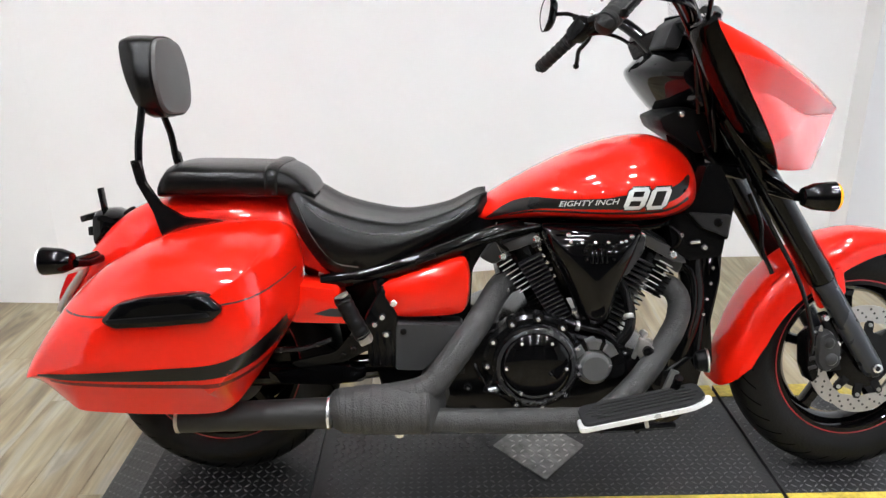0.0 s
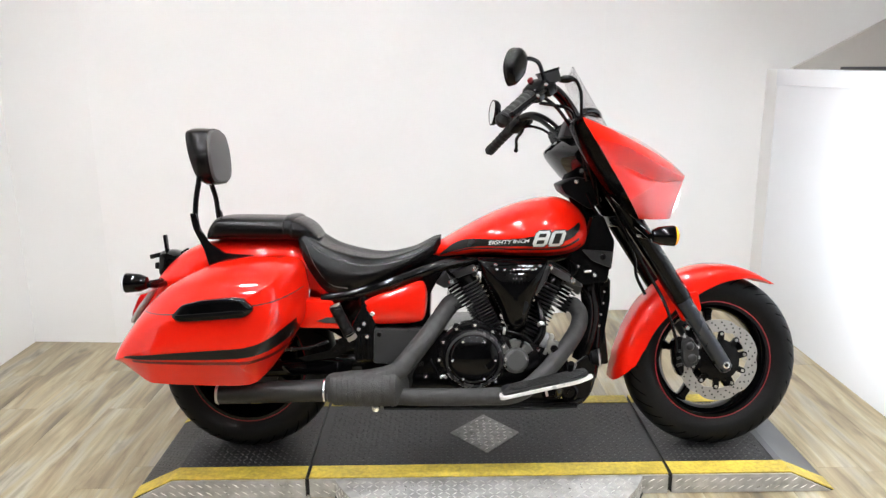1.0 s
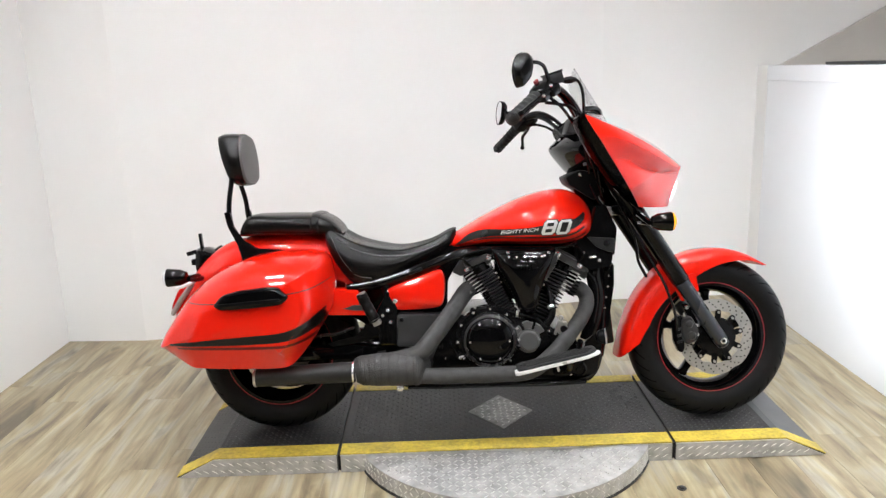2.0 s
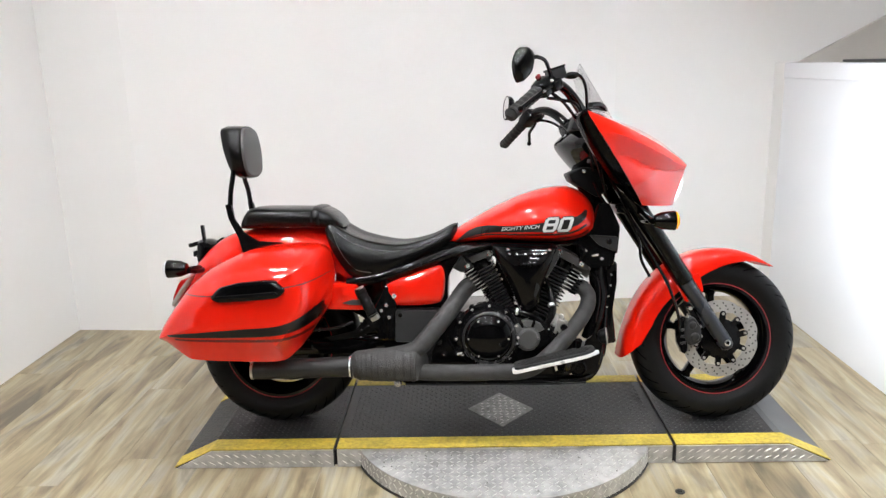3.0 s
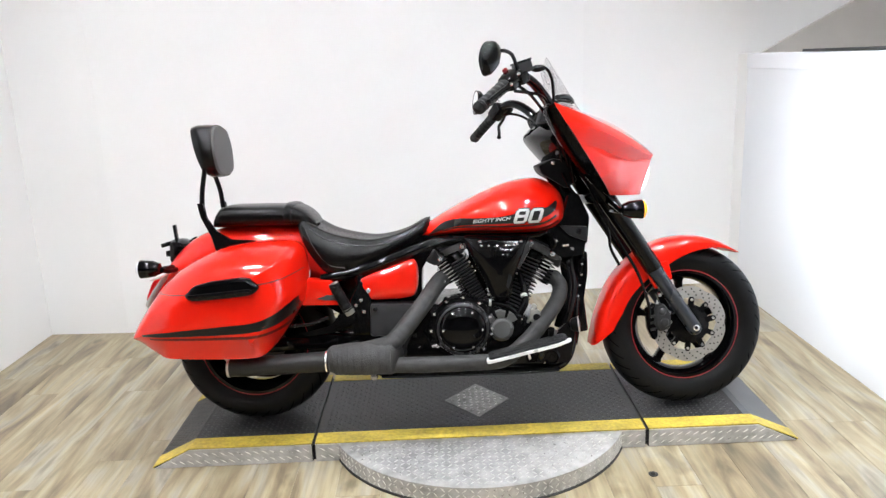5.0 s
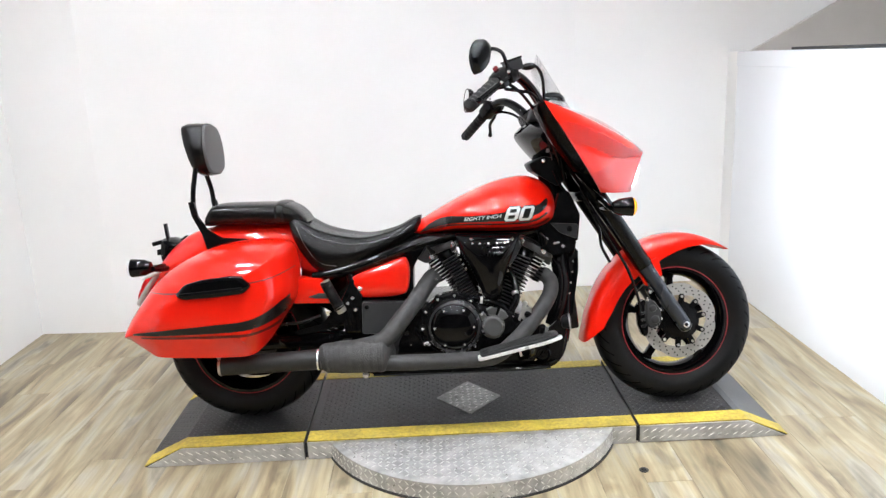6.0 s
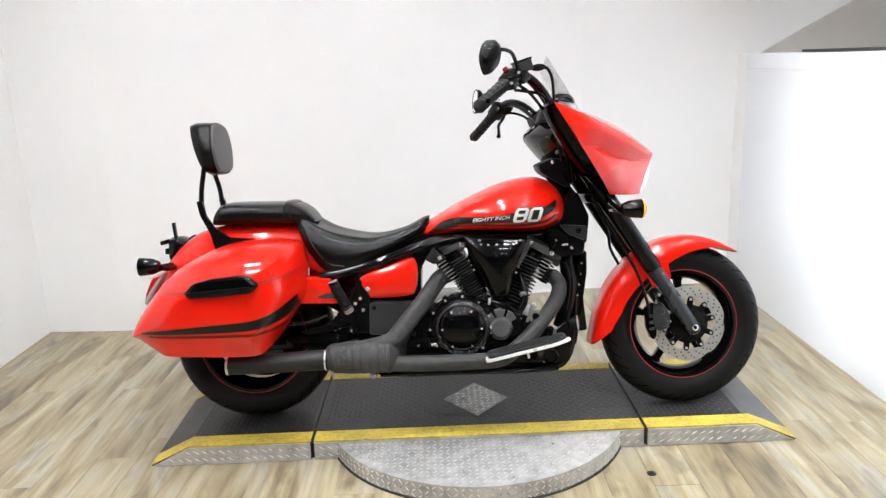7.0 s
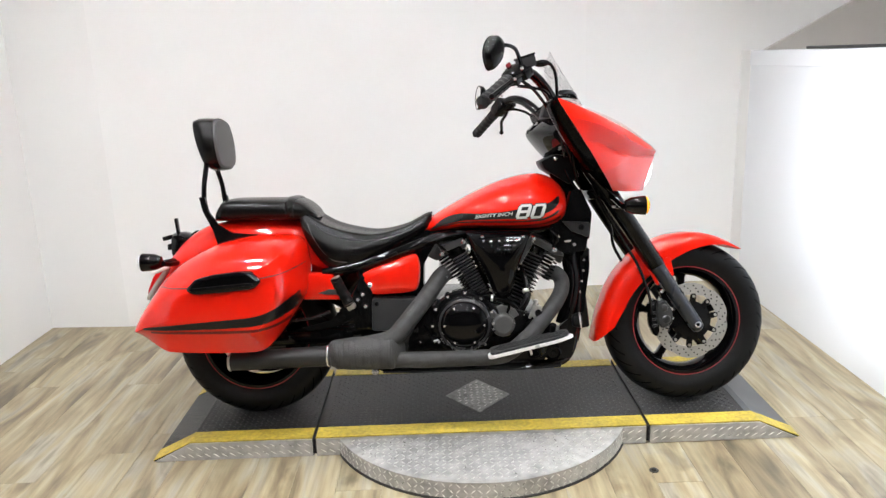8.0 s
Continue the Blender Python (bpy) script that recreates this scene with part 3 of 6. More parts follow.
    for k in range(spokes):
        a = 360 / spokes * k + 91
        q = m @ pose(0, 0, 0, 0, 0, a)
        o = [(0.02, -0.020), (0.09, -0.014), (rim_r - 0.045, -0.013), (rim_r - 0.026, -0.022), (rim_r - 0.026, 0.022), (rim_r - 0.045, 0.013), (0.09, 0.014), (0.02, 0.020)]
        bm = bmesh.new()
        skin(bm, [[q @ Vector((u, v * s, h)) for u, v in o] for h, s in ((-0.018, 0.7), (-0.012, 1), (0.012, 1), (0.018, 0.7))])
        part("spoke", bm, GLOSS, hub)
    return hub


FW = (0.824, 0.310)
RW = (-0.805, 0.308)
front = wheel("front_wheel", *FW, 0.306, 0.128, 0.203, 5, True)
rear = wheel("rear_wheel", *RW, 0.306, 0.165, 0.203, 5, False)


def brake_disc(x, z, y, ro, ri, parent):
    """A drilled, scalloped disc on a black carrier with alloy buttons."""
    m = at_right(x, -y, z)
    n = 120
    bm = bmesh.new()
    def ring(r, h, wave):
        return [m @ Vector(((r + wave * (0.5 + 0.5 * math.cos(6 * 2 * math.pi * k / n)) ** 6) * math.cos(2 * math.pi * k / n), (r + wave * (0.5 + 0.5 * math.cos(6 * 2 * math.pi * k / n)) ** 6) * math.sin(2 * math.pi * k / n), h)) for k in range(n)]
    skin(bm, [ring(ri, -0.0025, 0.006), ring(ro, -0.0025, -0.006), ring(ro, 0.0025, -0.006), ring(ri, 0.0025, 0.006), ring(ri, -0.0025, 0.006)], cap0=False, cap1=False)
    disc = part("brake_disc", bm, STEEL, parent, "drilled steel brake disc")
    # raised dark discs stand in for the shade inside the drilled holes
    bm = bmesh.new()
    for k in range(72):
        a = 2 * math.pi * k / 72
        r = ri + (ro - ri) * (0.3, 0.55, 0.78)[k % 3]
        lathe([(0.0032, 0.0024), (0.0032, 0.0032), (0, 0.0032)], m @ pose(r * math.cos(a), r * math.sin(a), 0), 6, bm)
    part("drill_hole_shade", bm, DARK, disc)
    for k in range(10):
        a = 36 * k + 12
        q = m @ pose(0, 0, 0.004, 0, 0, a)
        bm = bmesh.new()
        o = [(0.03, -0.011), (ri - 0.006, -0.010), (ri + 0.004, -0.006), (ri + 0.004, 0.006), (ri - 0.006, 0.010), (0.03, 0.011)]
        skin(bm, [[q @ Vector((u, v, h)) for u, v in o] for h in (-0.004, 0.004)])
        part("carrier_arm", bm, SATIN, disc)
        bolt = lathe([(0.0052, 0.004), (0.0052, 0.007), (0.003, 0.008), (0.002, 0.005), (0, 0.005)], q @ pose(ri - 0.006, 0, 0), 10)
        part("button", bolt, STEEL, disc)
    part("carrier", lathe([(0.04, -0.004), (0.074, -0.004), (0.074, 0.006), (0.05, 0.010), (0, 0.010)], m, 32), SATIN, disc)
    return disc


brake_disc(0.830, 0.315, 0.078, 0.141, 0.098, front)
caliper = part("brake_caliper", pillow(rounded([(0.690, 0.392), (0.722, 0.404), (0.750, 0.362), (0.750, 0.310), (0.712, 0.292), (0.690, 0.322)], 0.012), [(-0.06, 0.9), (-0.065, 1), (-0.108, 1), (-0.118, 0.9), (-0.120, 0.6)]), ROCKER, bike, "dark grey brake caliper")
part("caliper_bridge", pillow(rounded([(0.668, 0.379), (0.694, 0.404), (0.704, 0.360), (0.702, 0.272), (0.690, 0.262), (0.674, 0.300)], 0.008), [(-0.05, 0.95), (-0.055, 1), (-0.098, 1), (-0.104, 0.9)]), SATIN, caliper)
for z in (0.306, 0.330, 0.354):
    part("caliper_rib", box((0.022, 0.008, 0.010), pose(0.686, -0.104, z, 0, -12, 0), 0.003), ROCKER, caliper)
part("caliper_bracket", slab(rounded([(0.700, 0.440), (0.722, 0.446), (0.760, 0.372), (0.762, 0.318), (0.744, 0.310), (0.738, 0.368), (0.712, 0.415)], 0.006), -0.078, -0.094, 0.003), SATIN, caliper)
for x, z, r in ((0.716, 0.372, 0.013), (0.724, 0.330, 0.015)):
    part("caliper_piston", lathe([(r * 1.15, -0.004), (r * 1.1, 0.003), (r * 0.85, 0.007), (r * 0.4, 0.009), (0, 0.009)], at_right(x, -0.117, z), 16), ROCKER, caliper)
part("bleed_nipple", lathe([(0.005, 0), (0.005, 0.006), (0.003, 0.007), (0.003, 0.014), (0, 0.014)], pose(0.703, -0.100, 0.398), 8), ALLOY, caliper)
part("pad_pin", tube([(0.728, -0.112, 0.348), (0.700, -0.112, 0.346)], 0.004, 4, 8, smooth=False), ALLOY, caliper)
bolts("caliper_bolt", [(0.748, -0.096, 0.364), (0.713, -0.096, 0.432), (0.750, -0.096, 0.330)], 0.009, 0.010, caliper, CHROME)

# far-side pulley, added large and black to block light through the spokes
part("belt_pulley", lathe([(0.05, 0.0), (0.178, 0.0), (0.182, 0.01), (0.182, 0.03), (0.178, 0.035), (0.0, 0.035)], at_right(RW[0], 0.125, RW[1]), 40), SATIN, rear, "black belt pulley")
part("rear_disc", lathe([(0.03, -0.003), (0.118, -0.003), (0.118, 0.003), (0.03, 0.004), (0, 0.004)], at_right(RW[0], -0.060, RW[1]), 48), ROCKER, rear, "dark rear brake disc")
# forks
AX = Vector((0.836, 0, 0.308))
UP = Vector((-0.541, 0, 0.841))


def fork_at(d, y):
    p = AX + UP * d
    return (p.x, y, p.z)


for y in (-0.105, 0.105):
    leg = part("fork_leg", tube([fork_at(0.20, y), fork_at(0.86, y)], 0.0215, 4, 18, smooth=False), SATIN, bike)
    part("slider", tube([fork_at(-0.03, y), fork_at(-0.022, y), fork_at(0.0, y), fork_at(0.24, y), fork_at(0.262, y), fork_at(0.265, y)], [0.012, 0.022, 0.026, 0.027, 0.030, 0.024], 30, 20, smooth=False), SLIDER, leg, "grey-black fork slider")
    part("fork_cover", tube([fork_at(0.262, y), fork_at(0.27, y), fork_at(0.74, y), fork_at(0.745, y)], [0.028, 0.033, 0.034, 0.034, 0.03], 24, 20, smooth=False), SATIN, leg)
part("axle", tube([(0.836, -0.135, 0.308), (0.836, 0.135, 0.308)], 0.012, 2, 14, smooth=False), SATIN, bike)
part("axle_bolt", lathe([(0.012, 0), (0.012, 0.005), (0.007, 0.006), (0.005, 0.001), (0, 0.001)], at_right(0.836, -0.131, 0.308), 16), CHROME, bike)
for d, h in ((0.60, 0.028), (0.80, 0.026)):
    c = AX + UP * d
    part("triple_clamp", box((0.075, 0.25, h * 1.5), pose(c.x - 0.02, 0, c.z, 0, -32.8, 0), 0.012), SATIN, bike)
part("steering_neck", tube([(0.345, 0, 0.93), (0.43, 0, 0.70)], 0.036, 3, 18, smooth=False), SATIN, bike)

# front fender: a curved shell round the wheel, with side skirts
FA = [194, 180, 165, 150, 135, 120, 108, 95, 80, 66, 54]
FO = [0.366, 0.341, 0.327, 0.324, 0.325, 0.328, 0.333, 0.338, 0.342, 0.342, 0.338]
FI = [0.292, 0.272, 0.254, 0.245, 0.238, 0.238, 0.243, 0.262, 0.290, 0.318, 0.333]
rings = []
for a in np.linspace(190, 54, 56):
    ro, ri = np.interp(-a, [-q for q in FA], FO), np.interp(-a, [-q for q in FA], FI)
    hw = 0.088
    prof = []
    for k in range(21):
        u = -1 + k / 10
        drop = abs(u) ** 3.2
        prof.append((ro - (ro - ri) * max(0.0, drop), hw * math.copysign(min(1, abs(u) * 1.28) ** 0.8, u)))
    inner = [(r - 0.006 if abs(y) < hw * 0.9 else r, y * 0.94) for r, y in reversed(prof)]
    lift = 0.16 * max(0.0, (a - 168) / 22) / (ro - ri)
    rings.append([(FW[0] + r * math.cos(radians(a) - lift * (ro - r)), y, FW[1] - 0.004 + r * math.sin(radians(a) - lift * (ro - r))) for r, y in prof + inner])
bm = skin(bmesh.new(), rings)
fender = part("front_fender", bm, RED, bike, "glossy red front fender")
part("fender_bracket", slab(rounded([(0.66, 0.53), (0.75, 0.56), (0.765, 0.49), (0.70, 0.45)], 0.012), -0.096, -0.084, 0.002), RED, fender)
bolts("fender_bolt", [(0.685, -0.097, 0.525), (0.735, -0.097, 0.5)], 0.009, 0.006, fender, CHROME)

# the front end is steered a little to the machine's left
STEER = Matrix.Translation((0.40, 0, 0.78)) @ Matrix.Rotation(radians(5), 4, UP) @ Matrix.Translation((-0.40, 0, -0.78))
for ob in [o for o in bike.children if o.name.split(".")[0] in ("front_wheel", "brake_caliper", "fork_leg", "axle", "axle_bolt", "triple_clamp", "front_fender")]:
    ob.matrix_basis = STEER @ ob.matrix_basis

# rear fender
rings = []
for x, zt, zb, hw in catmull([(-1.185, 0.50, 0.42, 0.075), (-1.15, 0.570, 0.45, 0.088), (-1.105, 0.625, 0.48, 0.10), (-1.04, 0.690, 0.53, 0.112), (-0.95, 0.735, 0.58, 0.12), (-0.80, 0.752, 0.60, 0.125), (-0.62, 0.745, 0.60, 0.12), (-0.50, 0.66, 0.55, 0.11)], 34):
    prof = []
    for k in range(25):
        t = math.pi * k / 24
        prof.append((hw * math.copysign(abs(math.cos(t)) ** 0.7, math.cos(t)), zb + (zt - zb) * math.sin(t) ** 0.6))
    rings.append([(x, y, z) for y, z in prof] + [(x, y * 0.93, zb + (z - zb) * 0.95) for y, z in reversed(prof)])
rear_fender = part("rear_fender", skin(bmesh.new(), rings), RED, bike, "glossy red rear fender")

# fuel tank
TANK = [(-0.150, 0.715, 0.672, 0.055), (-0.130, 0.732, 0.676, 0.080), (-0.068, 0.770, 0.684, 0.130), (0.040, 0.826, 0.686, 0.182), (0.147, 0.868, 0.680, 0.206), (0.253, 0.888, 0.680, 0.205), (0.322, 0.872, 0.690, 0.180), (0.365, 0.835, 0.712, 0.135), (0.384, 0.795, 0.745, 0.05)]
tank = part("fuel_tank", body(TANK, 44, 40, 0.38), RED, bike, "glossy red teardrop fuel tank")
tt = tree_of(tank)
part("stripe", strip_on(tt, [(-0.125, 0.695), (-0.075, 0.735), (-0.02, 0.752), (0.06, 0.752), (0.14, 0.756), (0.175, 0.762), (0.25, 0.772), (0.303, 0.784), (0.333, 0.803), (0.341, 0.800)], [(-0.125, 0.690), (-0.06, 0.714), (0.0, 0.727), (0.08, 0.729), (0.15, 0.730), (0.18, 0.730), (0.25, 0.738), (0.303, 0.752), (0.333, 0.775), (0.341, 0.796)], 60), DECAL, tank, "black tank stripe")
part("stripe", strip_on(tt, [(-0.075, 0.708), (-0.02, 0.722), (0.05, 0.7245), (0.15, 0.7225), (0.25, 0.724), (0.30, 0.735), (0.335, 0.755)], [(-0.075, 0.704), (-0.02, 0.7165), (0.05, 0.719), (0.15, 0.7165), (0.25, 0.717), (0.30, 0.727), (0.338, 0.748)], 50, 2), DECAL, tank, "thin black tank stripe")
part("stripe", strip_on(tt, [(-0.05, 0.696), (0.0, 0.707), (0.10, 0.707), (0.22, 0.706), (0.30, 0.714), (0.345, 0.735)], [(-0.05, 0.692), (0.0, 0.699), (0.10, 0.699), (0.22, 0.699), (0.30, 0.706), (0.348, 0.726)], 50, 2), RED_DARK, tank, "dark red tank stripe")
part("lettering", lettering("EIGHTY INCH", 0.0175, (0.036, 0.7345), 4, 0.35, tt, stretch=1.22, bold=0.0002), WHITE, tank, "white capital lettering")
for k, holes in enumerate((((0.17, 0.41), (0.59, 0.83)), ((0.17, 0.83),))):
    part("numeral_edge", digit(tt, 0.1725 + 0.0515 * k, 0.7255, 0.054, 0.0575, 0.0150, (), shear=0.36, turn=1, lift=0.0024), DECAL, tank)
    part("numeral", digit(tt, 0.1760 + 0.0515 * k, 0.7290, 0.0475, 0.0510, 0.0128, holes, shear=0.36, turn=1, lift=0.0036), WHITE, tank, "large squared white tank numeral")
part("tank_seam", tube([(-0.14, -0.03, 0.683), (0.05, -0.16, 0.682), (0.25, -0.16, 0.68), (0.34, -0.1, 0.70)], 0.006, 30, 8), GLOSS, tank)

# seats
def saddle(stations, n=44, dish=0.010):
    """A dished saddle with deep side skirts."""
    rings = []
    for x, zt, zb, hw in catmull(stations, n):
        h = zt - zb
        half = catmull([(0.0, zt - dish), (hw * 0.45, zt - dish * 0.6), (hw * 0.78, zt + 0.002), (hw * 0.95, zt - h * 0.22), (hw * 1.02, zt - h * 0.55), (hw * 0.97, zt - h * 0.88), (hw * 0.82, zb), (0.0, zb + 0.01)], 22)
        rings.append([(x, -y, z) for y, z in half] + [(x, y, z) for y, z in reversed(half[1:-1])])
    return skin(bmesh.new(), rings)


seat = part("rider_seat", saddle([(-0.608, 0.765, 0.735, 0.10), (-0.592, 0.770, 0.70, 0.135), (-0.555, 0.752, 0.635, 0.160), (-0.495, 0.718, 0.568, 0.168), (-0.41, 0.694, 0.566, 0.168), (-0.32, 0.685, 0.603, 0.150), (-0.22, 0.707, 0.650, 0.114), (-0.15, 0.742, 0.690, 0.088), (-0.122, 0.750, 0.712, 0.06)]), LEATHER, bike, "black vinyl rider seat")
ts = tree_of(seat)
part("piping", strip_on(ts, [(-0.572, 0.735), (-0.535, 0.66), (-0.488, 0.605), (-0.43, 0.592)], [(-0.569, 0.733), (-0.532, 0.658), (-0.485, 0.602), (-0.43, 0.588)], 30, 1, 0.001), ENGINEGREY, seat)
part("piping", strip_on(ts, [(-0.555, 0.738), (-0.50, 0.700), (-0.41, 0.672), (-0.32, 0.668), (-0.22, 0.690), (-0.155, 0.724)], [(-0.555, 0.734), (-0.50, 0.696), (-0.41, 0.668), (-0.32, 0.664), (-0.22, 0.686), (-0.155, 0.720)], 50, 1, 0.0012), ROCKER, seat)
pillion = part("passenger_seat", body([(-0.917, 0.768, 0.750, 0.105), (-0.908, 0.788, 0.748, 0.125), (-0.894, 0.815, 0.747, 0.134), (-0.874, 0.828, 0.747, 0.138), (-0.80, 0.829, 0.746, 0.138), (-0.68, 0.826, 0.743, 0.138), (-0.622, 0.823, 0.741, 0.134), (-0.588, 0.808, 0.740, 0.126), (-0.561, 0.784, 0.742, 0.108), (-0.545, 0.762, 0.748, 0.075)], 40, 36, 0.5, square=4.0, crown=3.2), LEATHER, bike, "black vinyl passenger seat")
part("seat_strap", body([(-0.650, 0.828, 0.743, 0.1385), (-0.643, 0.832, 0.742, 0.142), (-0.627, 0.830, 0.742, 0.141), (-0.620, 0.825, 0.743, 0.136)], 8, 36, 0.5, square=4.0, crown=3.2), LEATHER, pillion)

# backrest
ring = [(y, z) for y, z in rounded([(-0.104, 0.935), (0.104, 0.935), (0.132, 1.03), (0.098, 1.112), (0.045, 1.131), (-0.045, 1.131), (-0.104, 1.116), (-0.134, 1.03)], 0.075, 6)]
cy = sum(p[0] for p in ring) / len(ring)
cz = sum(p[1] for p in ring) / len(ring)


def pad_ring(x, s, lean):
    """One outline of the pad, leaning back by so much for each metre of height."""
    return [(x - lean * (cz + (z - cz) * s - 1.0), cy + (y - cy) * s, cz + (z - cz) * s) for y, z in ring]


pad_rings = [pad_ring(*q) for q in ((-0.958, 0.50, 0.24), (-0.962, 0.78, 0.24), (-0.956, 0.93, 0.24), (-0.940, 1.0, 0.22), (-0.920, 1.0, 0.15), (-0.905, 0.975, 0.10), (-0.898, 0.93, 0.08), (-0.896, 0.4, 0.08))]
backrest = part("backrest", skin(bmesh.new(), pad_rings), LEATHER, bike, "padded black vinyl passenger backrest")
part("front_panel", skin(bmesh.new(), [pad_ring(*q) for q in ((-0.900, 0.93, 0.08), (-0.893, 0.925, 0.08), (-0.888, 0.89, 0.08), (-0.885, 0.7, 0.08), (-0.884, 0.3, 0.08))]), PADGREY, backrest, "dull grey vinyl front panel")
seam = pad_ring(-0.8985, 0.945, 0.08)
part("piping", tube(seam + seam[:2], 0.0032, smooth=False, seg=6), LEATHER, backrest)
for y in (-0.115, 0.115):
    part("post", tube([(-0.930, y * 0.9, 1.0), (-0.938, y * 0.92, 0.945), (-0.946, y, 0.885), (-0.950, y * 1.03, 0.82)] if y < 0 else [(-0.965, y * 0.75, 1.0), (-0.960, y * 0.78, 0.945), (-0.950, y * 0.95, 0.885), (-0.945, y * 1.03, 0.82)], 0.0095, 20, 10, flat=0.7), GLOSS, backrest)
    s = -1 if y < 0 else 1
    part("bracket", slab(rounded([(-0.962, 0.842), (-0.940, 0.842), (-0.932, 0.792), (-0.898, 0.738), (-0.845, 0.705), (-0.735, 0.696), (-0.735, 0.690), (-0.84, 0.682), (-0.902, 0.662), (-0.918, 0.72), (-0.952, 0.79)], 0.006, 2), s * 0.125, s * 0.140, 0.003), SATIN, backrest, smooth=False)
    bolts("bracket_bolt", [(-0.951, s * 0.142, 0.832), (-0.944, s * 0.142, 0.790)], 0.005, 0.004, backrest, SATIN)

# saddlebags
# outline of (x, z, depth at which it is widest, how far the outer face lies inside it, 1 where it runs straight to that face)
BAG = [(-0.575, 0.668, 0.17, 0.125, 0), (-0.563, 0.600, 0.17, 0.095, 0), (-0.563, 0.555, 0.17, 0.080, 0), (-0.567, 0.508, 0.19, 0.065, 0), (-0.585, 0.465, 0.24, 0.055, 0.2), (-0.635, 0.389, 0.29, 0.05, 0.6), (-0.675, 0.336, 0.36, 0.06, 1), (-0.705, 0.323, 0.402, 0.085, 1), (-0.860, 0.329, 0.415, 0.09, 1), (-1.000, 0.334, 0.405, 0.085, 1), (-1.030, 0.339, 0.395, 0.075, 1),
       (-1.106, 0.375, 0.335, 0.05, 0.8), (-1.150, 0.394, 0.325, 0.03, 0.5), (-1.123, 0.450, 0.32, 0.032, 0.4), (-1.084, 0.508, 0.30, 0.04, 0.3), (-1.037, 0.570, 0.28, 0.065, 0), (-0.974, 0.630, 0.25, 0.105, 0), (-0.861, 0.684, 0.22, 0.145, 0), (-0.760, 0.699, 0.20, 0.155, 0), (-0.652, 0.705, 0.19, 0.145, 0), (-0.600, 0.694, 0.18, 0.145, 0)]


def saddlebag(s):
    o = []
    for i, p in enumerate(BAG):
        q = np.array(BAG[(i + 1) % len(BAG)])
        for k in range(6):
            o.append(np.array(p) + (q - np.array(p)) * k / 6)
    for turn in range(30):
        # the outline is rounded a little, what belongs to its rims a lot
        soft = [0.25 * o[i - 1] + 0.5 * o[i] + 0.25 * o[(i + 1) % len(o)] for i in range(len(o))]
        o = soft if turn < 4 else [np.concatenate((p[:2], q[2:])) for p, q in zip(o, soft)]
    cx, cz = -0.80, 0.51

    def face(x):
        """How far out the bag's flank lies."""
        return 0.443 - 0.75 * max(0.0, -0.86 - x) ** 2 - 0.5 * max(0.0, x + 0.74) ** 2

    inward = []
    for i in range(len(o)):
        d = o[(i + 1) % len(o)][:2] - o[i - 1][:2]
        nrm = np.array((d[1], -d[0])) / np.hypot(*d)
        inward.append(nrm if nrm @ (np.array((cx, cz)) - o[i][:2]) > 0 else -nrm)
    for turn in range(24):
        inward = [0.25 * inward[i - 1] + 0.5 * inward[i] + 0.25 * inward[(i + 1) % len(inward)] for i in range(len(inward))]
    rings = [[(cx + (p[0] - cx) * 0.97, s * 0.12, cz + (p[1] - cz) * 0.97) for p in o], [(p[0], s * 0.14, p[1]) for p in o]]
    for j in range(11):
        t = j / 10
        row = []
        for p, nrm in zip(o, inward):
            out = face(p[0] + nrm[0] * p[3])
            su, cu = math.sin(t * math.pi / 2), 1 - math.cos(t * math.pi / 2)
            du, dv = su + (t - su) * p[4], cu + (t - cu) * p[4]
            x, z = p[:2] + nrm * p[3] * dv
            row.append((x, s * (p[2] + (out - p[2]) * du), z))
        rings.append(row)
    last = rings[-1]
    for k, up in ((0.95, 0.0015), (0.85, 0.0035), (0.7, 0.0055), (0.5, 0.007), (0.3, 0.008), (0.05, 0.0085)):
        rings.append([(cx + (x - cx) * k, s * (face(cx + (x - cx) * k) + up), cz + (z - cz) * k) for x, y, z in last])
    bag = part("saddlebag", skin(bmesh.new(), rings), RED, bike, "glossy red hard saddlebag with black stripes")
    tb = tree_of(bag)
    part("stripe", strip_on(tb, [(-1.085, 0.420), (-1.00, 0.429), (-0.91, 0.438), (-0.80, 0.446), (-0.702, 0.454), (-0.640, 0.474), (-0.600, 0.500), (-0.574, 0.519)], [(-1.085, 0.412), (-1.00, 0.413), (-0.91, 0.415), (-0.80, 0.417), (-0.702, 0.423), (-0.640, 0.435), (-0.603, 0.453), (-0.580, 0.469)], 70, 6, side=s), DECAL, bag, "black bag stripe")
    part("stripe", strip_on(tb, [(-1.060, 0.408), (-0.90, 0.409), (-0.80, 0.409), (-0.690, 0.412), (-0.640, 0.419), (-0.603, 0.436), (-0.585, 0.450)], [(-1.060, 0.401), (-0.90, 0.400), (-0.80, 0.399), (-0.690, 0.402), (-0.640, 0.408), (-0.606, 0.422), (-0.590, 0.434)], 70, 3, side=s), RED_DARK, bag, "dark red bag stripe")
    part("lid_seam", strip_on(tb, [(-1.030, 0.5565), (-0.92, 0.5555), (-0.80, 0.566), (-0.695, 0.579), (-0.62, 0.590), (-0.585, 0.600), (-0.566, 0.608)], [(-1.030, 0.5530), (-0.92, 0.5520), (-0.80, 0.5625), (-0.695, 0.5755), (-0.62, 0.5865), (-0.585, 0.5965), (-0.566, 0.6045)], 60, 1, 0.0006, side=s), DARK, bag)
    ho = rounded([(-0.918, 0.550), (-0.885, 0.585), (-0.83, 0.598), (-0.735, 0.606), (-0.700, 0.602), (-0.668, 0.572), (-0.695, 0.547), (-0.80, 0.538), (-0.895, 0.534)], 0.012)
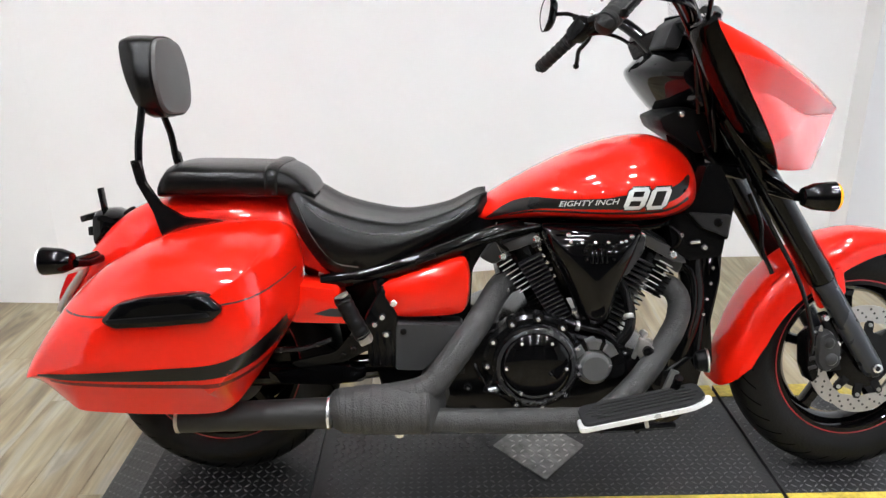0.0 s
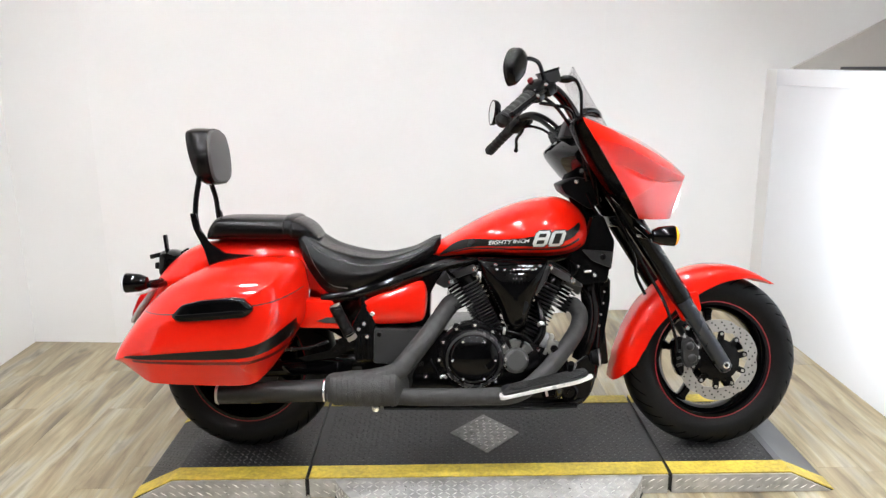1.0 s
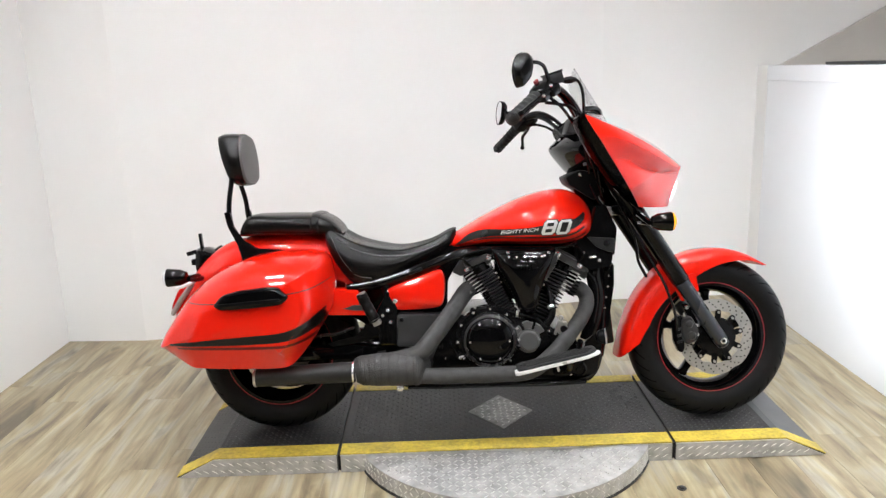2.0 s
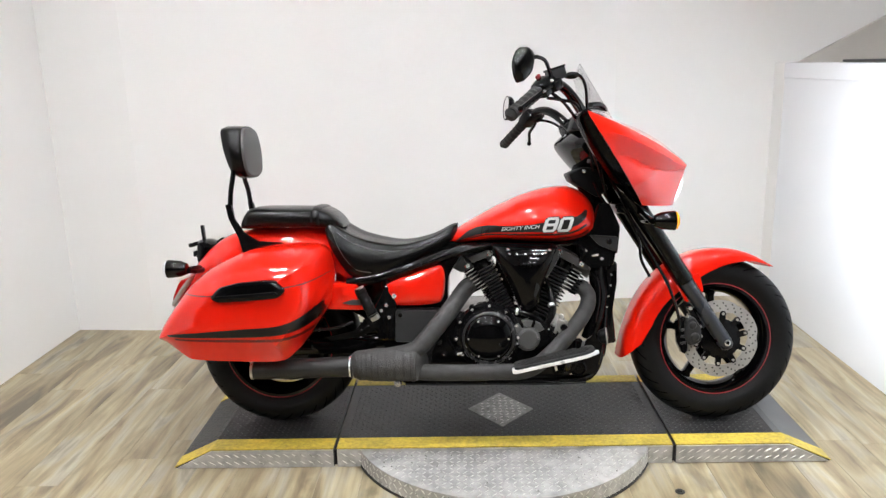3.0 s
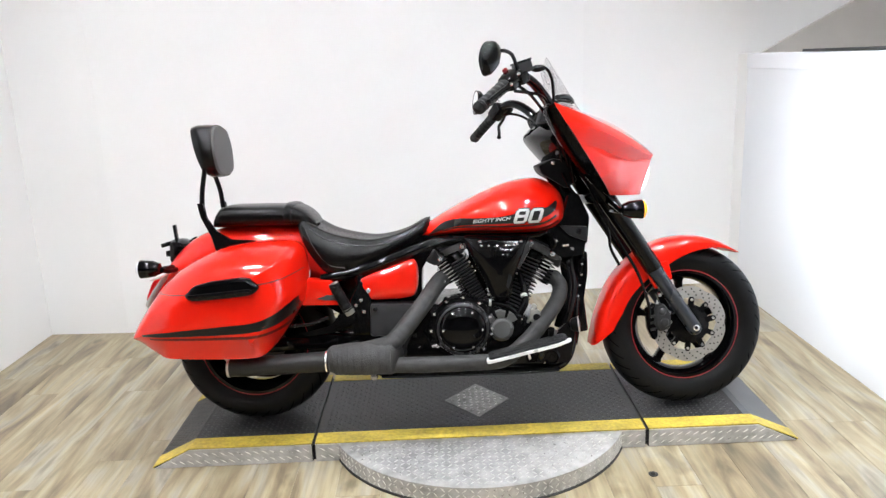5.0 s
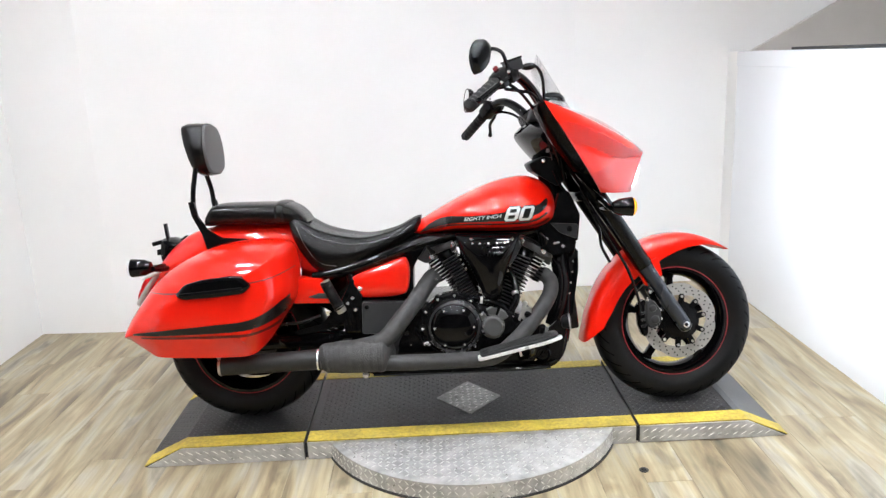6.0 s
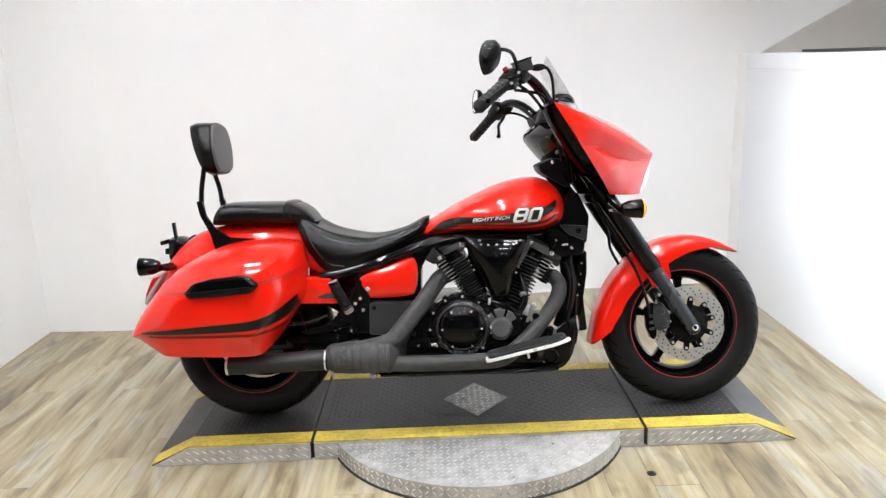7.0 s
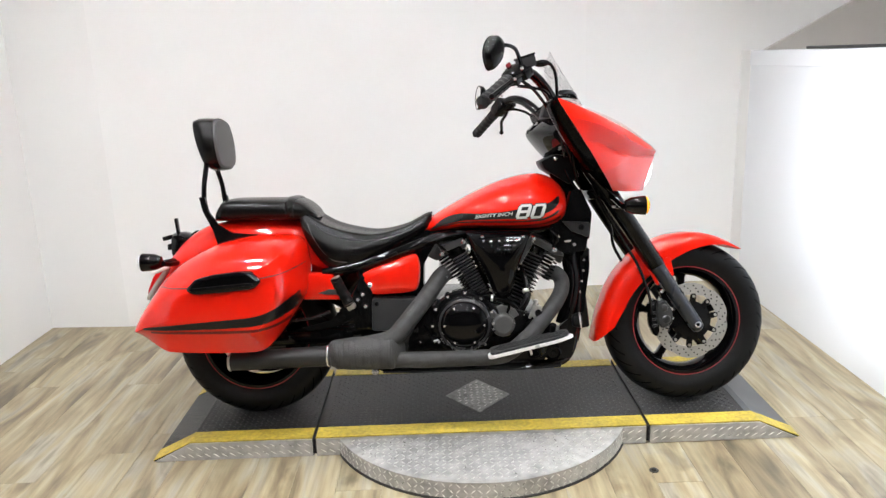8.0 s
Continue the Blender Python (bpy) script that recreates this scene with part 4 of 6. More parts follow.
    handle = part("bag_handle", pillow(ho, [(s * 0.425, 1), (s * 0.455, 1.0), (s * 0.461, 0.94), (s * 0.463, 0.85), (s * 0.463, 0.5)]), GLOSS, bag, "gloss black latch panel")
    part("latch_rib", pillow(rounded([(-0.90, 0.556), (-0.70, 0.570), (-0.69, 0.562), (-0.80, 0.552), (-0.90, 0.548)], 0.004), [(s * 0.455, 1), (s * 0.468, 1), (s * 0.472, 0.9)]), PLASTIC, handle)
    return bag


saddlebag(-1)
saddlebag(1)

# tail: lamp, plate holder and indicators
part("tail_light", pillow(rounded([(-1.196, 0.490), (-1.186, 0.463), (-1.10, 0.575), (-1.125, 0.595), (-1.168, 0.553)], 0.012), [(-0.095, 0.85), (-0.088, 1), (0.088, 1), (0.095, 0.85)]), TAILRED, bike, "red tail light in a silver surround")
part("tail_trim", tube([(-1.188, -0.098, 0.464), (-1.182, -0.106, 0.474), (-1.148, -0.112, 0.522), (-1.108, -0.114, 0.574), (-1.098, -0.112, 0.590)], [0.004, 0.009, 0.010, 0.009, 0.005], 20, 12, flat=0.6), STEEL, bike, "silver tail trim")
part("tail_trim", tube([(-1.165, -0.115, 0.564), (-1.125, -0.125, 0.578), (-1.085, -0.125, 0.592)], [0.004, 0.007, 0.007, 0.004], 14, 10, flat=0.7), POLISHED, bike, "silver tail trim")
holder = part("plate_holder", pillow(loop_curve([(-1.108, 0.701), (-1.085, 0.708), (-1.060, 0.704), (-1.028, 0.682), (-1.050, 0.655), (-1.097, 0.618), (-1.113, 0.617), (-1.113, 0.660)], 32), [(-0.060, 0.5), (-0.055, 0.75), (-0.035, 0.95), (0.0, 1.0), (0.035, 0.95), (0.055, 0.75), (0.060, 0.5)]), GLOSS, bike, "black rear bracket with a small upright plate")
part("upright", box((0.0095, 0.022, 0.060), pose(-1.098, 0, 0.730, 0, -6, 0), 0.002), SATIN, holder)
part("stub", tube([(-1.045, 0.0, 0.694), (-1.030, 0.0, 0.704), (-1.018, 0.0, 0.708)], 0.005, 6, 8), SATIN, holder)
part("cross_bar", box((0.044, 0.05, 0.016), pose(-1.128, 0, 0.688, 0, -14, 0), 0.003), SATIN, holder)
part("cross_bar", box((0.026, 0.05, 0.022), pose(-1.120, 0, 0.652), 0.003), SATIN, holder)


def indicator(x, y, z, d, name, lens_mat):
    """A bullet indicator along x; d is the way that its lens faces."""
    m = Matrix.Translation((x, y, z)) @ pose(0, 0, 0, 0, 90 * d, 0)
    b = part(name, lathe([(0.010, -0.045), (0.020, -0.042), (0.029, -0.02), (0.032, 0.01), (0.033, 0.025), (0.030, 0.027), (0.0, 0.027)], m, 26), GLOSS, bike, "gloss black bullet turn signal")
    part("lens", lathe([(0.030, 0.024), (0.029, 0.032), (0.02, 0.038), (0, 0.040)], m, 24), lens_mat, b)
    part("stalk", tube([(x - d * 0.03, y, z - 0.004), (x - d * 0.045, y * 0.75, z - 0.006), (x - d * 0.05, y * 0.5, z - 0.008)], 0.010, 12, 10), GLOSS, b)
    return b


for y in (-0.205, 0.205):
    indicator(-1.130, y, 0.617, -1, "rear_indicator", GLASSY)
    indicator(0.590, y * 1.35, 0.768, 1, "front_indicator", AMBER)
part("indicator_bar", tube([(0.545, -0.26, 0.765), (0.53, -0.14, 0.79), (0.53, 0.14, 0.79), (0.545, 0.26, 0.765)], 0.010, 24, 10), GLOSS, bike)
part("rear_indicator_bar", tube([(-1.085, -0.2, 0.610), (-1.07, -0.12, 0.600), (-1.07, 0.12, 0.600), (-1.085, 0.2, 0.610)], 0.010, 24, 10), GLOSS, bike)

# fairing
FAIR_EDGE = [(0.314, 1.142), (0.318, 1.124), (0.358, 1.058), (0.411, 0.979), (0.457, 0.912), (0.494, 0.861), (0.522, 0.818)]
FAIR_HALF = (0.362, 0.356, 0.336, 0.310, 0.282, 0.248, 0.205)
# lines along the fairing's right half, from its rear edge to its nose: crown, upper facet, ridge, dent, crease and lower edge
FAIR_CROWN = [(0.470, 0, 1.122), (0.560, 0, 1.083), (0.638, 0, 1.034), (0.696, 0, 0.985), (0.717, 0, 0.960)]
FAIR_UPPER = [(0.310, -0.335, 1.138), (0.448, -0.255, 1.088), (0.592, -0.145, 1.026), (0.682, -0.072, 0.976), (0.715, -0.034, 0.957)]
FAIR_RIDGE = [(0.350, -0.342, 1.074), (0.450, -0.308, 1.048), (0.572, -0.221, 0.998), (0.663, -0.127, 0.960), (0.709, -0.062, 0.950)]
FAIR_DENT = [(0.408, -0.312, 0.988), (0.466, -0.276, 0.982), (0.583, -0.181, 0.939), (0.655, -0.111, 0.937), (0.701, -0.064, 0.935)]
FAIR_CREASE = [(0.478, -0.272, 0.880), (0.532, -0.240, 0.906), (0.585, -0.184, 0.931), (0.654, -0.114, 0.930), (0.700, -0.065, 0.928)]
FAIR_LOWER = [(0.522, -0.206, 0.818), (0.560, -0.183, 0.814), (0.600, -0.156, 0.812), (0.635, -0.119, 0.811), (0.656, -0.080, 0.810)]


def fairing_shell(k=1.0):
    """A batwing shell of flat facets with rounded edges; k shrinks it towards its middle."""
    n = 48
    lines = [catmull(line, n) for line in (FAIR_CROWN, FAIR_UPPER, FAIR_RIDGE, FAIR_DENT, FAIR_CREASE, FAIR_LOWER)]
    sheets = []
    for size in (k, k * 0.985):
        columns = []
        for i in range(n):
            col = []
            for a, b in zip(lines, lines[1:]):
                for q in (0.0, 0.04, 0.25, 0.5, 0.75, 0.96):
                    p = a[i] + (b[i] - a[i]) * q
                    col.append((p[0], p[1] - 0.012 * q * (1 - q), p[2] + 0.006 * q * (1 - q)))
            col.append(tuple(lines[-1][i]))
            # from the right lower edge over the crown to the left one
            col = col[:0:-1] + [(x, -y, z) for x, y, z in col]
            columns.append([(0.42 + (x - 0.42) * size, y * size, 0.97 + (z - 0.97) * size) for x, y, z in col])
        sheets.append(columns)
    bm = skin(bmesh.new(), [outer + inner[::-1] for outer, inner in zip(*sheets)], cap0=False, cap1=False)
    for end in (0, -1):
        outer, inner = [[bm.verts.new(p) for p in sheet[end]] for sheet in sheets]
        for q in range(len(outer) - 1):
            bm.faces.new((outer[q], outer[q + 1], inner[q + 1], inner[q]))
    bmesh.ops.remove_doubles(bm, verts=bm.verts, dist=0.00005)
    return bm


fairing = part("fairing", fairing_shell(), RED, bike, "glossy red batwing fairing")
part("fairing_inner_panel", fairing_shell(0.93), PLASTIC, fairing, "black inner fairing panel")
headlight = part("headlight", lathe([(0.03, -0.08), (0.058, -0.06), (0.068, -0.01), (0.070, 0.0), (0.066, 0.012), (0.045, 0.024), (0, 0.03)], pose(0.672, 0, 0.878, 0, 90 + 14, 0), 36), LITGLASS, bike, "round clear headlight, switched on")
beam = new("headlight_beam", bpy.data.lights.new("headlight_beam", "SPOT"))
beam.data.energy, beam.data.color = 66.0, (0.80, 0.91, 1.0)
beam.data.spot_size, beam.data.spot_blend, beam.data.shadow_soft_size = radians(116), 1.0, 0.07
beam.parent = headlight
beam.matrix_basis = look((0.750, 0.0, 0.870), (1.66, 0.10, 0.830))
part("headlight_rim", lathe([(0.066, -0.06), (0.075, -0.05), (0.075, -0.010), (0.072, -0.006), (0.068, -0.02), (0.066, -0.06)], pose(0.672, 0, 0.878, 0, 90 + 14, 0), 36), GLOSS, bike)


def inner_fairing():
    """The rider's side of the fairing: it bulges back from the shell's rear edge and dips to the middle."""
    n, m = 36, 24
    E = catmull(FAIR_EDGE, n)
    rings = []
    for i in range(n):
        f = i / (n - 1)
        w = float(np.interp(f, np.linspace(0, 1, 7), FAIR_HALF)) - 0.004
        row = []
        for k in range(-m, m + 1):
            u = abs(k) / m
            out = float(np.interp(u, [0, 0.35, 0.62, 0.80, 0.92, 1.0], [-0.03, -0.01, 0.030, 0.046, 0.032, 0.0])) * math.sin(math.pi * min(1.0, 0.18 + 0.75 * f))
            row.append((E[i][0] - 0.88 * out, w * k / m, E[i][1] - 0.47 * out))
        rings.append(row)
    bm = skin(bmesh.new(), rings, closed=False)
    bmesh.ops.solidify(bm, geom=list(bm.faces), thickness=0.004)
    return bm


part("inner_fairing", inner_fairing(), GLOSS, fairing, "gloss black inner fairing")
part("fairing_liner", pillow(rounded([(0.385, 1.11), (0.44, 1.07), (0.50, 1.01), (0.54, 0.94), (0.55, 0.84), (0.52, 0.82), (0.49, 0.88), (0.44, 0.98), (0.395, 1.06)], 0.02), [(-0.12, 0.85), (-0.12, 0.95), (-0.09, 1.0), (0.09, 1.0), (0.12, 0.95), (0.12, 0.85)]), PLASTIC, bike)
# windshield
rings = []
for i in range(10):
    f = i / 9
    rings.append([(0.455 - 0.120 * f - 0.09 * (u * u) * (1 - 0.85 * f), 0.15 * u * (1 - 0.45 * f), 1.125 + 0.205 * f * (1 - 0.25 * u * u)) for u in np.linspace(-1, 1, 17)])
bm = skin(bmesh.new(), rings, closed=False)
bmesh.ops.solidify(bm, geom=list(bm.faces), thickness=0.002)
shield = part("windshield", bm, SMOKE, bike, "short clear acrylic windshield")
shield.visible_shadow = False
part("windshield_trim", tube([(0.352, -0.150, 1.168), (0.384, -0.115, 1.172), (0.408, -0.075, 1.166), (0.424, 0, 1.158), (0.408, 0.075, 1.166), (0.384, 0.115, 1.172), (0.352, 0.150, 1.168)], 0.009, 40, 8, flat=1.3), GLOSS, bike)
# instrument pod and inner panel behind the fairing
pod_side = loop_curve([(0.262, 1.032), (0.276, 1.060), (0.312, 1.086), (0.375, 1.098), (0.432, 1.03), (0.425, 0.955), (0.392, 0.925), (0.346, 0.932), (0.300, 0.978)], 40)
pod = part("instrument_pod", pillow(pod_side, [(-0.100, 0.55, 0.045, -0.006), (-0.096, 0.70, 0.040, -0.005), (-0.07, 0.80, 0.034, -0.004), (0.0, 0.92, 0.008, 0.0), (0.10, 1.0, -0.012, 0.0), (0.20, 1.0, -0.004, 0.0), (0.25, 0.93), (0.275, 0.80), (0.285, 0.55)], centre=(0.36, 1.02)), GLOSS, bike, "gloss black instrument housing")
part("dash_panel", pillow(rounded([(0.300, 1.092), (0.318, 1.150), (0.345, 1.168), (0.356, 1.150), (0.338, 1.088)], 0.008), [(-0.02, 0.9), (-0.015, 1), (0.115, 1), (0.12, 0.9)]), GREYPLASTIC, pod, "charcoal dash panel between the bars")
part("bar_clamp", box((0.045, 0.16, 0.022), pose(0.352, 0.08, 1.088, 0, 20, 0), 0.006), SATIN, pod)
part("ignition_box", pillow(rounded([(0.287, 0.928), (0.300, 0.900), (0.350, 0.868), (0.391, 0.841), (0.43, 0.87), (0.40, 0.94), (0.345, 0.955)], 0.008), [(-0.065, 0.96), (-0.061, 1), (0.13, 1), (0.135, 0.96)]), PLASTIC, bike)
part("key_barrel", lathe([(0.007, 0), (0.007, 0.012), (0.004, 0.014), (0, 0.014)], at_right(0.340, -0.065, 0.938), 12), CHROME, bike)

# handlebar, grips, levers, mirrors
for s in (-1, 1):
    before = set(scene.objects)
    bar = part("handlebar", tube([(0.385, s * 0.07, 0.98), (0.376, s * 0.10, 1.01), (0.325, s * 0.19, 1.12), (0.262, s * 0.26, 1.195), (0.205, s * 0.33, 1.215), (0.155, s * 0.40, 1.180), (0.085, s * 0.49, 1.115)], [0.018, 0.018, 0.018, 0.017, 0.0145, 0.013], 50, 14), GLOSS, bike)
    part("grip", tube([(0.146, s * 0.412, 1.172), (0.140, s * 0.42, 1.166), (0.068, s * 0.515, 1.099), (0.061, s * 0.525, 1.093)] if s < 0 else [(0.146, 0.412, 1.172), (0.140, 0.42, 1.166), (0.080, 0.499, 1.110), (0.072, 0.509, 1.103)], lambda f: (0.0190 + 0.0016 * math.sin(f * 105) + 0.002 * (1 - f) if 0.04 < f < 0.93 else 0.022 if f <= 0.04 else 0.013), 110, 16), GRIP, bar, "ribbed black rubber grip")
    control = part("switch_housing", box((0.075, 0.06, 0.052), pose(0.172, s * 0.378, 1.195, 0, -38, s * -52), 0.014), SATIN, bar)
    part("switch", box((0.018, 0.012, 0.012), pose(0.155, s * 0.372, 1.228, 0, -38, s * -52), 0.003), RED_LINE if s < 0 else SATIN, control)
    part("lever_ball", lathe([(0.0, -0.010), (0.008, -0.006), (0.010, 0.0), (0.008, 0.006), (0.0, 0.010)], Matrix.Translation((0.182, s * 0.52, 1.105) if s > 0 else (0.090, s * 0.54, 1.108)), 12), SATIN, bar)
    part("lever", tube([(0.205, s * 0.375, 1.19), (0.195, s * 0.41, 1.165), (0.180, s * 0.46, 1.145), (0.182, s * 0.50, 1.122), (0.182, s * 0.52, 1.105)] if s > 0 else [(0.205, s * 0.375, 1.198), (0.183, s * 0.42, 1.184), (0.132, s * 0.48, 1.145), (0.090, s * 0.54, 1.108)], 0.007, 26, 8), SATIN, bar)
    part("lever_perch", box((0.05, 0.05, 0.035), pose(0.205, s * 0.365, 1.20, 0, -30, s * -50), 0.010), SATIN, bar)
    bolts("housing_bolt", [(0.165, s * 0.378 + (-0.032 if s < 0 else -0.034), 1.180), (0.188, s * 0.375 + (-0.032 if s < 0 else -0.034), 1.212)], 0.005, 0.005, bar, CHROME)
    part("mirror_clamp", box((0.024, 0.026, 0.020), pose(0.200, s * 0.375, 1.214, 0, -30, 0), 0.005), SATIN, bar)
    # mirror
    stem = part("mirror", tube([(0.200, s * 0.375, 1.215), (0.188, s * 0.40, 1.245), (0.172, s * 0.435, 1.268), (0.144, s * 0.475, 1.272), (0.116, s * 0.495, 1.262)] if s < 0 else [(0.200, s * 0.375, 1.205), (0.185, s * 0.42, 1.225), (0.150, s * 0.46, 1.252), (0.104, s * 0.495, 1.258)], 0.0062, 24, 8), SATIN, bike, "black teardrop mirror")
    k0 = 0.93 if s < 0 else 0.84
    o = loop_curve([(0.014, 0.056), (0.030, 0.036), (0.026, 0.0), (0.014, -0.034), (-0.010, -0.062), (-0.024, -0.050), (-0.031, -0.008), (-0.020, 0.032), (-0.004, 0.051)], 36)
    o = [(p[0] / 0.6 * k0, p[1] * k0) for p in o]
    m = Matrix.Translation((0.100 if s < 0 else 0.090, s * 0.505, 1.247 if s < 0 else 1.262)) @ pose(0, 0, 0, 0, 0, -37 if s < 0 else 16)
    bm = bmesh.new()
    skin(bm, [[m @ Vector((h, -s * p[0] * k, p[1] * k)) for p in o] for h, k in ((-0.006, 0.97), (0.0, 1.0), (0.010, 0.96), (0.019, 0.8), (0.024, 0.5), (0.025, 0.1))])
    part("shell", bm, GLOSS, stem)
    bm = bmesh.new()
    skin(bm, [[m @ Vector((h, -s * p[0] * 0.93, p[1] * 0.93)) for p in o] for h in (-0.008, -0.006)])
    part("mirror_glass", bm, MIRROR, stem, smooth=False)
    part("bezel", tube([m @ Vector((-0.007, -s * p[0] * 0.97, p[1] * 0.97)) for p in o + o[:2]], 0.0026, smooth=False, seg=6), SATIN, stem)
    # the bars are turned and tipped a little in their clamps
    tip = Matrix.Translation((0.376, 0, 1.0)) @ pose(0, 0, 0, -2.2 if s < 0 else -4.6, 0, 0) @ Matrix.Translation((-0.376, 0, -1.0))
    for ob in set(scene.objects) - before:
        ob.data.transform(tip)
reservoir = part("brake_reservoir", box((0.052, 0.055, 0.036), pose(0.216, -0.325, 1.252, 0, -17, 18), 0.004), GREYPLASTIC, bike, "dark brake fluid reservoir")
part("lid", box((0.056, 0.059, 0.007), pose(0.216, -0.325, 1.252, 0, -17, 18) @ pose(0, 0, 0.0205), 0.002), SATIN, reservoir)
part("clutch_fitting", tube([(0.245, -0.335, 1.246), (0.288, -0.33, 1.250)], [0.008, 0.012, 0.012, 0.007], 8, 10), SATIN, bike)
for pts in ([(0.286, -0.33, 1.250), (0.300, -0.325, 1.240), (0.314, -0.31, 1.212), (0.322, -0.28, 1.16), (0.335, -0.22, 1.10), (0.38, -0.12, 1.0), (0.42, -0.05, 0.92)],
            [(0.19, 0.38, 1.150), (0.235, 0.36, 1.150), (0.285, 0.31, 1.125), (0.325, 0.22, 1.065), (0.37, 0.12, 0.97), (0.40, 0.05, 0.88)],
            [(0.20, -0.36, 1.19), (0.25, -0.31, 1.155), (0.32, -0.22, 1.07), (0.38, -0.12, 0.96), (0.42, -0.08, 0.85)],
            [(0.46, -0.13, 0.84), (0.518, -0.14, 0.726), (0.573, -0.145, 0.628), (0.628, -0.145, 0.529), (0.667, -0.14, 0.414), (0.672, -0.135, 0.36)],
            [(0.190, -0.35, 1.225), (0.245, -0.31, 1.215), (0.300, -0.24, 1.165), (0.345, -0.16, 1.09), (0.385, -0.10, 1.00), (0.42, -0.07, 0.90)],
            [(0.185, -0.36, 1.175), (0.235, -0.33, 1.170), (0.285, -0.28, 1.160), (0.320, -0.20, 1.11), (0.350, -0.13, 1.03), (0.37, -0.10, 0.94)],
            [(0.335, -0.13, 1.10), (0.372, -0.125, 1.05), (0.392, -0.12, 0.99), (0.400, -0.12, 0.93), (0.412, -0.11, 0.86)],
            [(0.372, -0.10, 0.90), (0.395, -0.115, 0.845), (0.425, -0.12, 0.80), (0.440, -0.12, 0.74)],
            [(0.50, -0.11, 0.75), (0.530, -0.115, 0.683), (0.539, -0.115, 0.618), (0.57, -0.11, 0.556)]):
    part("cable", tube(pts, 0.0055, 36, 8), SATIN, bike)

# frame
for s in (-1, 1):
    part("frame_rail", tube([(0.40, s * 0.05, 0.74), (0.20, s * 0.06, 0.70), (0.0, s * 0.09, 0.675), (-0.12, s * 0.14, 0.660), (-0.25, s * 0.155, 0.617), (-0.38, s * 0.155, 0.575), (-0.52, s * 0.15, 0.548)], 0.020, 40, 12), GLOSS, bike)
    part("down_tube", tube([(0.43, s * 0.05, 0.73), (0.425, s * 0.045, 0.55), (0.405, s * 0.07, 0.33), (0.37, s * 0.11, 0.215), (0.28, s * 0.14, 0.188), (0.0, s * 0.14, 0.185), (-0.30, s * 0.14, 0.19), (-0.36, s * 0.13, 0.25), (-0.38, s * 0.12, 0.36)], 0.017, 60, 10), GLOSS, bike)
    part("rear_upright", tube([(-0.385, s * 0.15, 0.57), (-0.36, s * 0.16, 0.45), (-0.37, s * 0.15, 0.34)], 0.020, 20, 10), SATIN, bike)
    part("swingarm", tube([(-0.36, s * 0.12, 0.33), (-0.50, s * 0.135, 0.322), (-0.66, s * 0.14, 0.312), (-0.82, s * 0.13, 0.302)], [0.030, 0.032, 0.028, 0.024], 30, 12), GLOSS, bike)
part("belt_guard", pillow(rounded([(-0.66, 0.335), (-0.50, 0.355), (-0.42, 0.345), (-0.42, 0.305), (-0.50, 0.295), (-0.65, 0.30)], 0.015), [(-0.13, 0.9), (-0.145, 1), (-0.17, 1), (-0.18, 0.85)]), GLOSS, bike)
part("peg_bracket", slab(rounded([(-0.60, 0.36), (-0.49, 0.385), (-0.44, 0.44), (-0.39, 0.45), (-0.39, 0.40), (-0.47, 0.36), (-0.58, 0.345)], 0.008), -0.19, -0.175, 0.003), SATIN, bike)
bolts("bracket_bolt", [(-0.455, -0.191, 0.42), (-0.445, -0.191, 0.395), (-0.47, -0.191, 0.38)], 0.007, 0.005, bike, SATIN)
peg = part("passenger_peg", tube([(-0.455, -0.28, 0.548), (-0.45, -0.28, 0.535), (-0.417, -0.275, 0.466), (-0.414, -0.275, 0.46)], lambda f: 0.019 + 0.0012 * math.sin(f * 70), 50, 14), RUBBER, bike, "folded rubber passenger footpeg")
part("peg_end", lathe([(0.0, 0.0), (0.016, 0.0), (0.017, 0.006), (0.0, 0.008)], Matrix.Translation((-0.455, -0.28, 0.548)) @ pose(0, 0, 0, 0, -25, 0), 14), ALLOY, peg)
bolts("frame_bolt", [(-0.392, -0.20, 0.458), (-0.374, -0.20, 0.476), (-0.365, -0.20, 0.433), (-0.432, -0.195, 0.440)], 0.007, 0.006, bike, CHROME)
part("peg_pivot", box((0.028, 0.034, 0.024), pose(-0.407, -0.27, 0.449, 0, -25, 0), 0.004), STEEL, peg)
part("exhaust_valve_box", pillow(rounded([(-0.418, 0.47), (-0.375, 0.55), (-0.335, 0.53), (-0.345, 0.346), (-0.41, 0.346)], 0.01), [(-0.12, 0.9), (-0.13, 1), (-0.185, 1), (-0.192, 0.92)]), SATIN, bike)
for k in range(4):
    part("rib", box((0.007, 0.012, 0.085), pose(-0.402 + 0.016 * k, -0.194, 0.395, 0, -3, 0), 0.003), SATIN, bike)
# black filler, added so that no light passes between seat and side cover
part("inner_filler", pillow(rounded([(-0.53, 0.60), (-0.30, 0.655), (-0.10, 0.70), (-0.10, 0.655), (-0.128, 0.610), (-0.158, 0.56), (-0.168, 0.36), (-0.37, 0.34), (-0.53, 0.44)], 0.015), [(-0.075, 0.97), (-0.07, 1), (0.10, 1), (0.11, 0.97)]), SATIN, bike)
part("rail_clip", box((0.05, 0.012, 0.012), pose(-0.27, -0.176, 0.611, 0, -20, 0), 0.004), PLASTIC, bike)
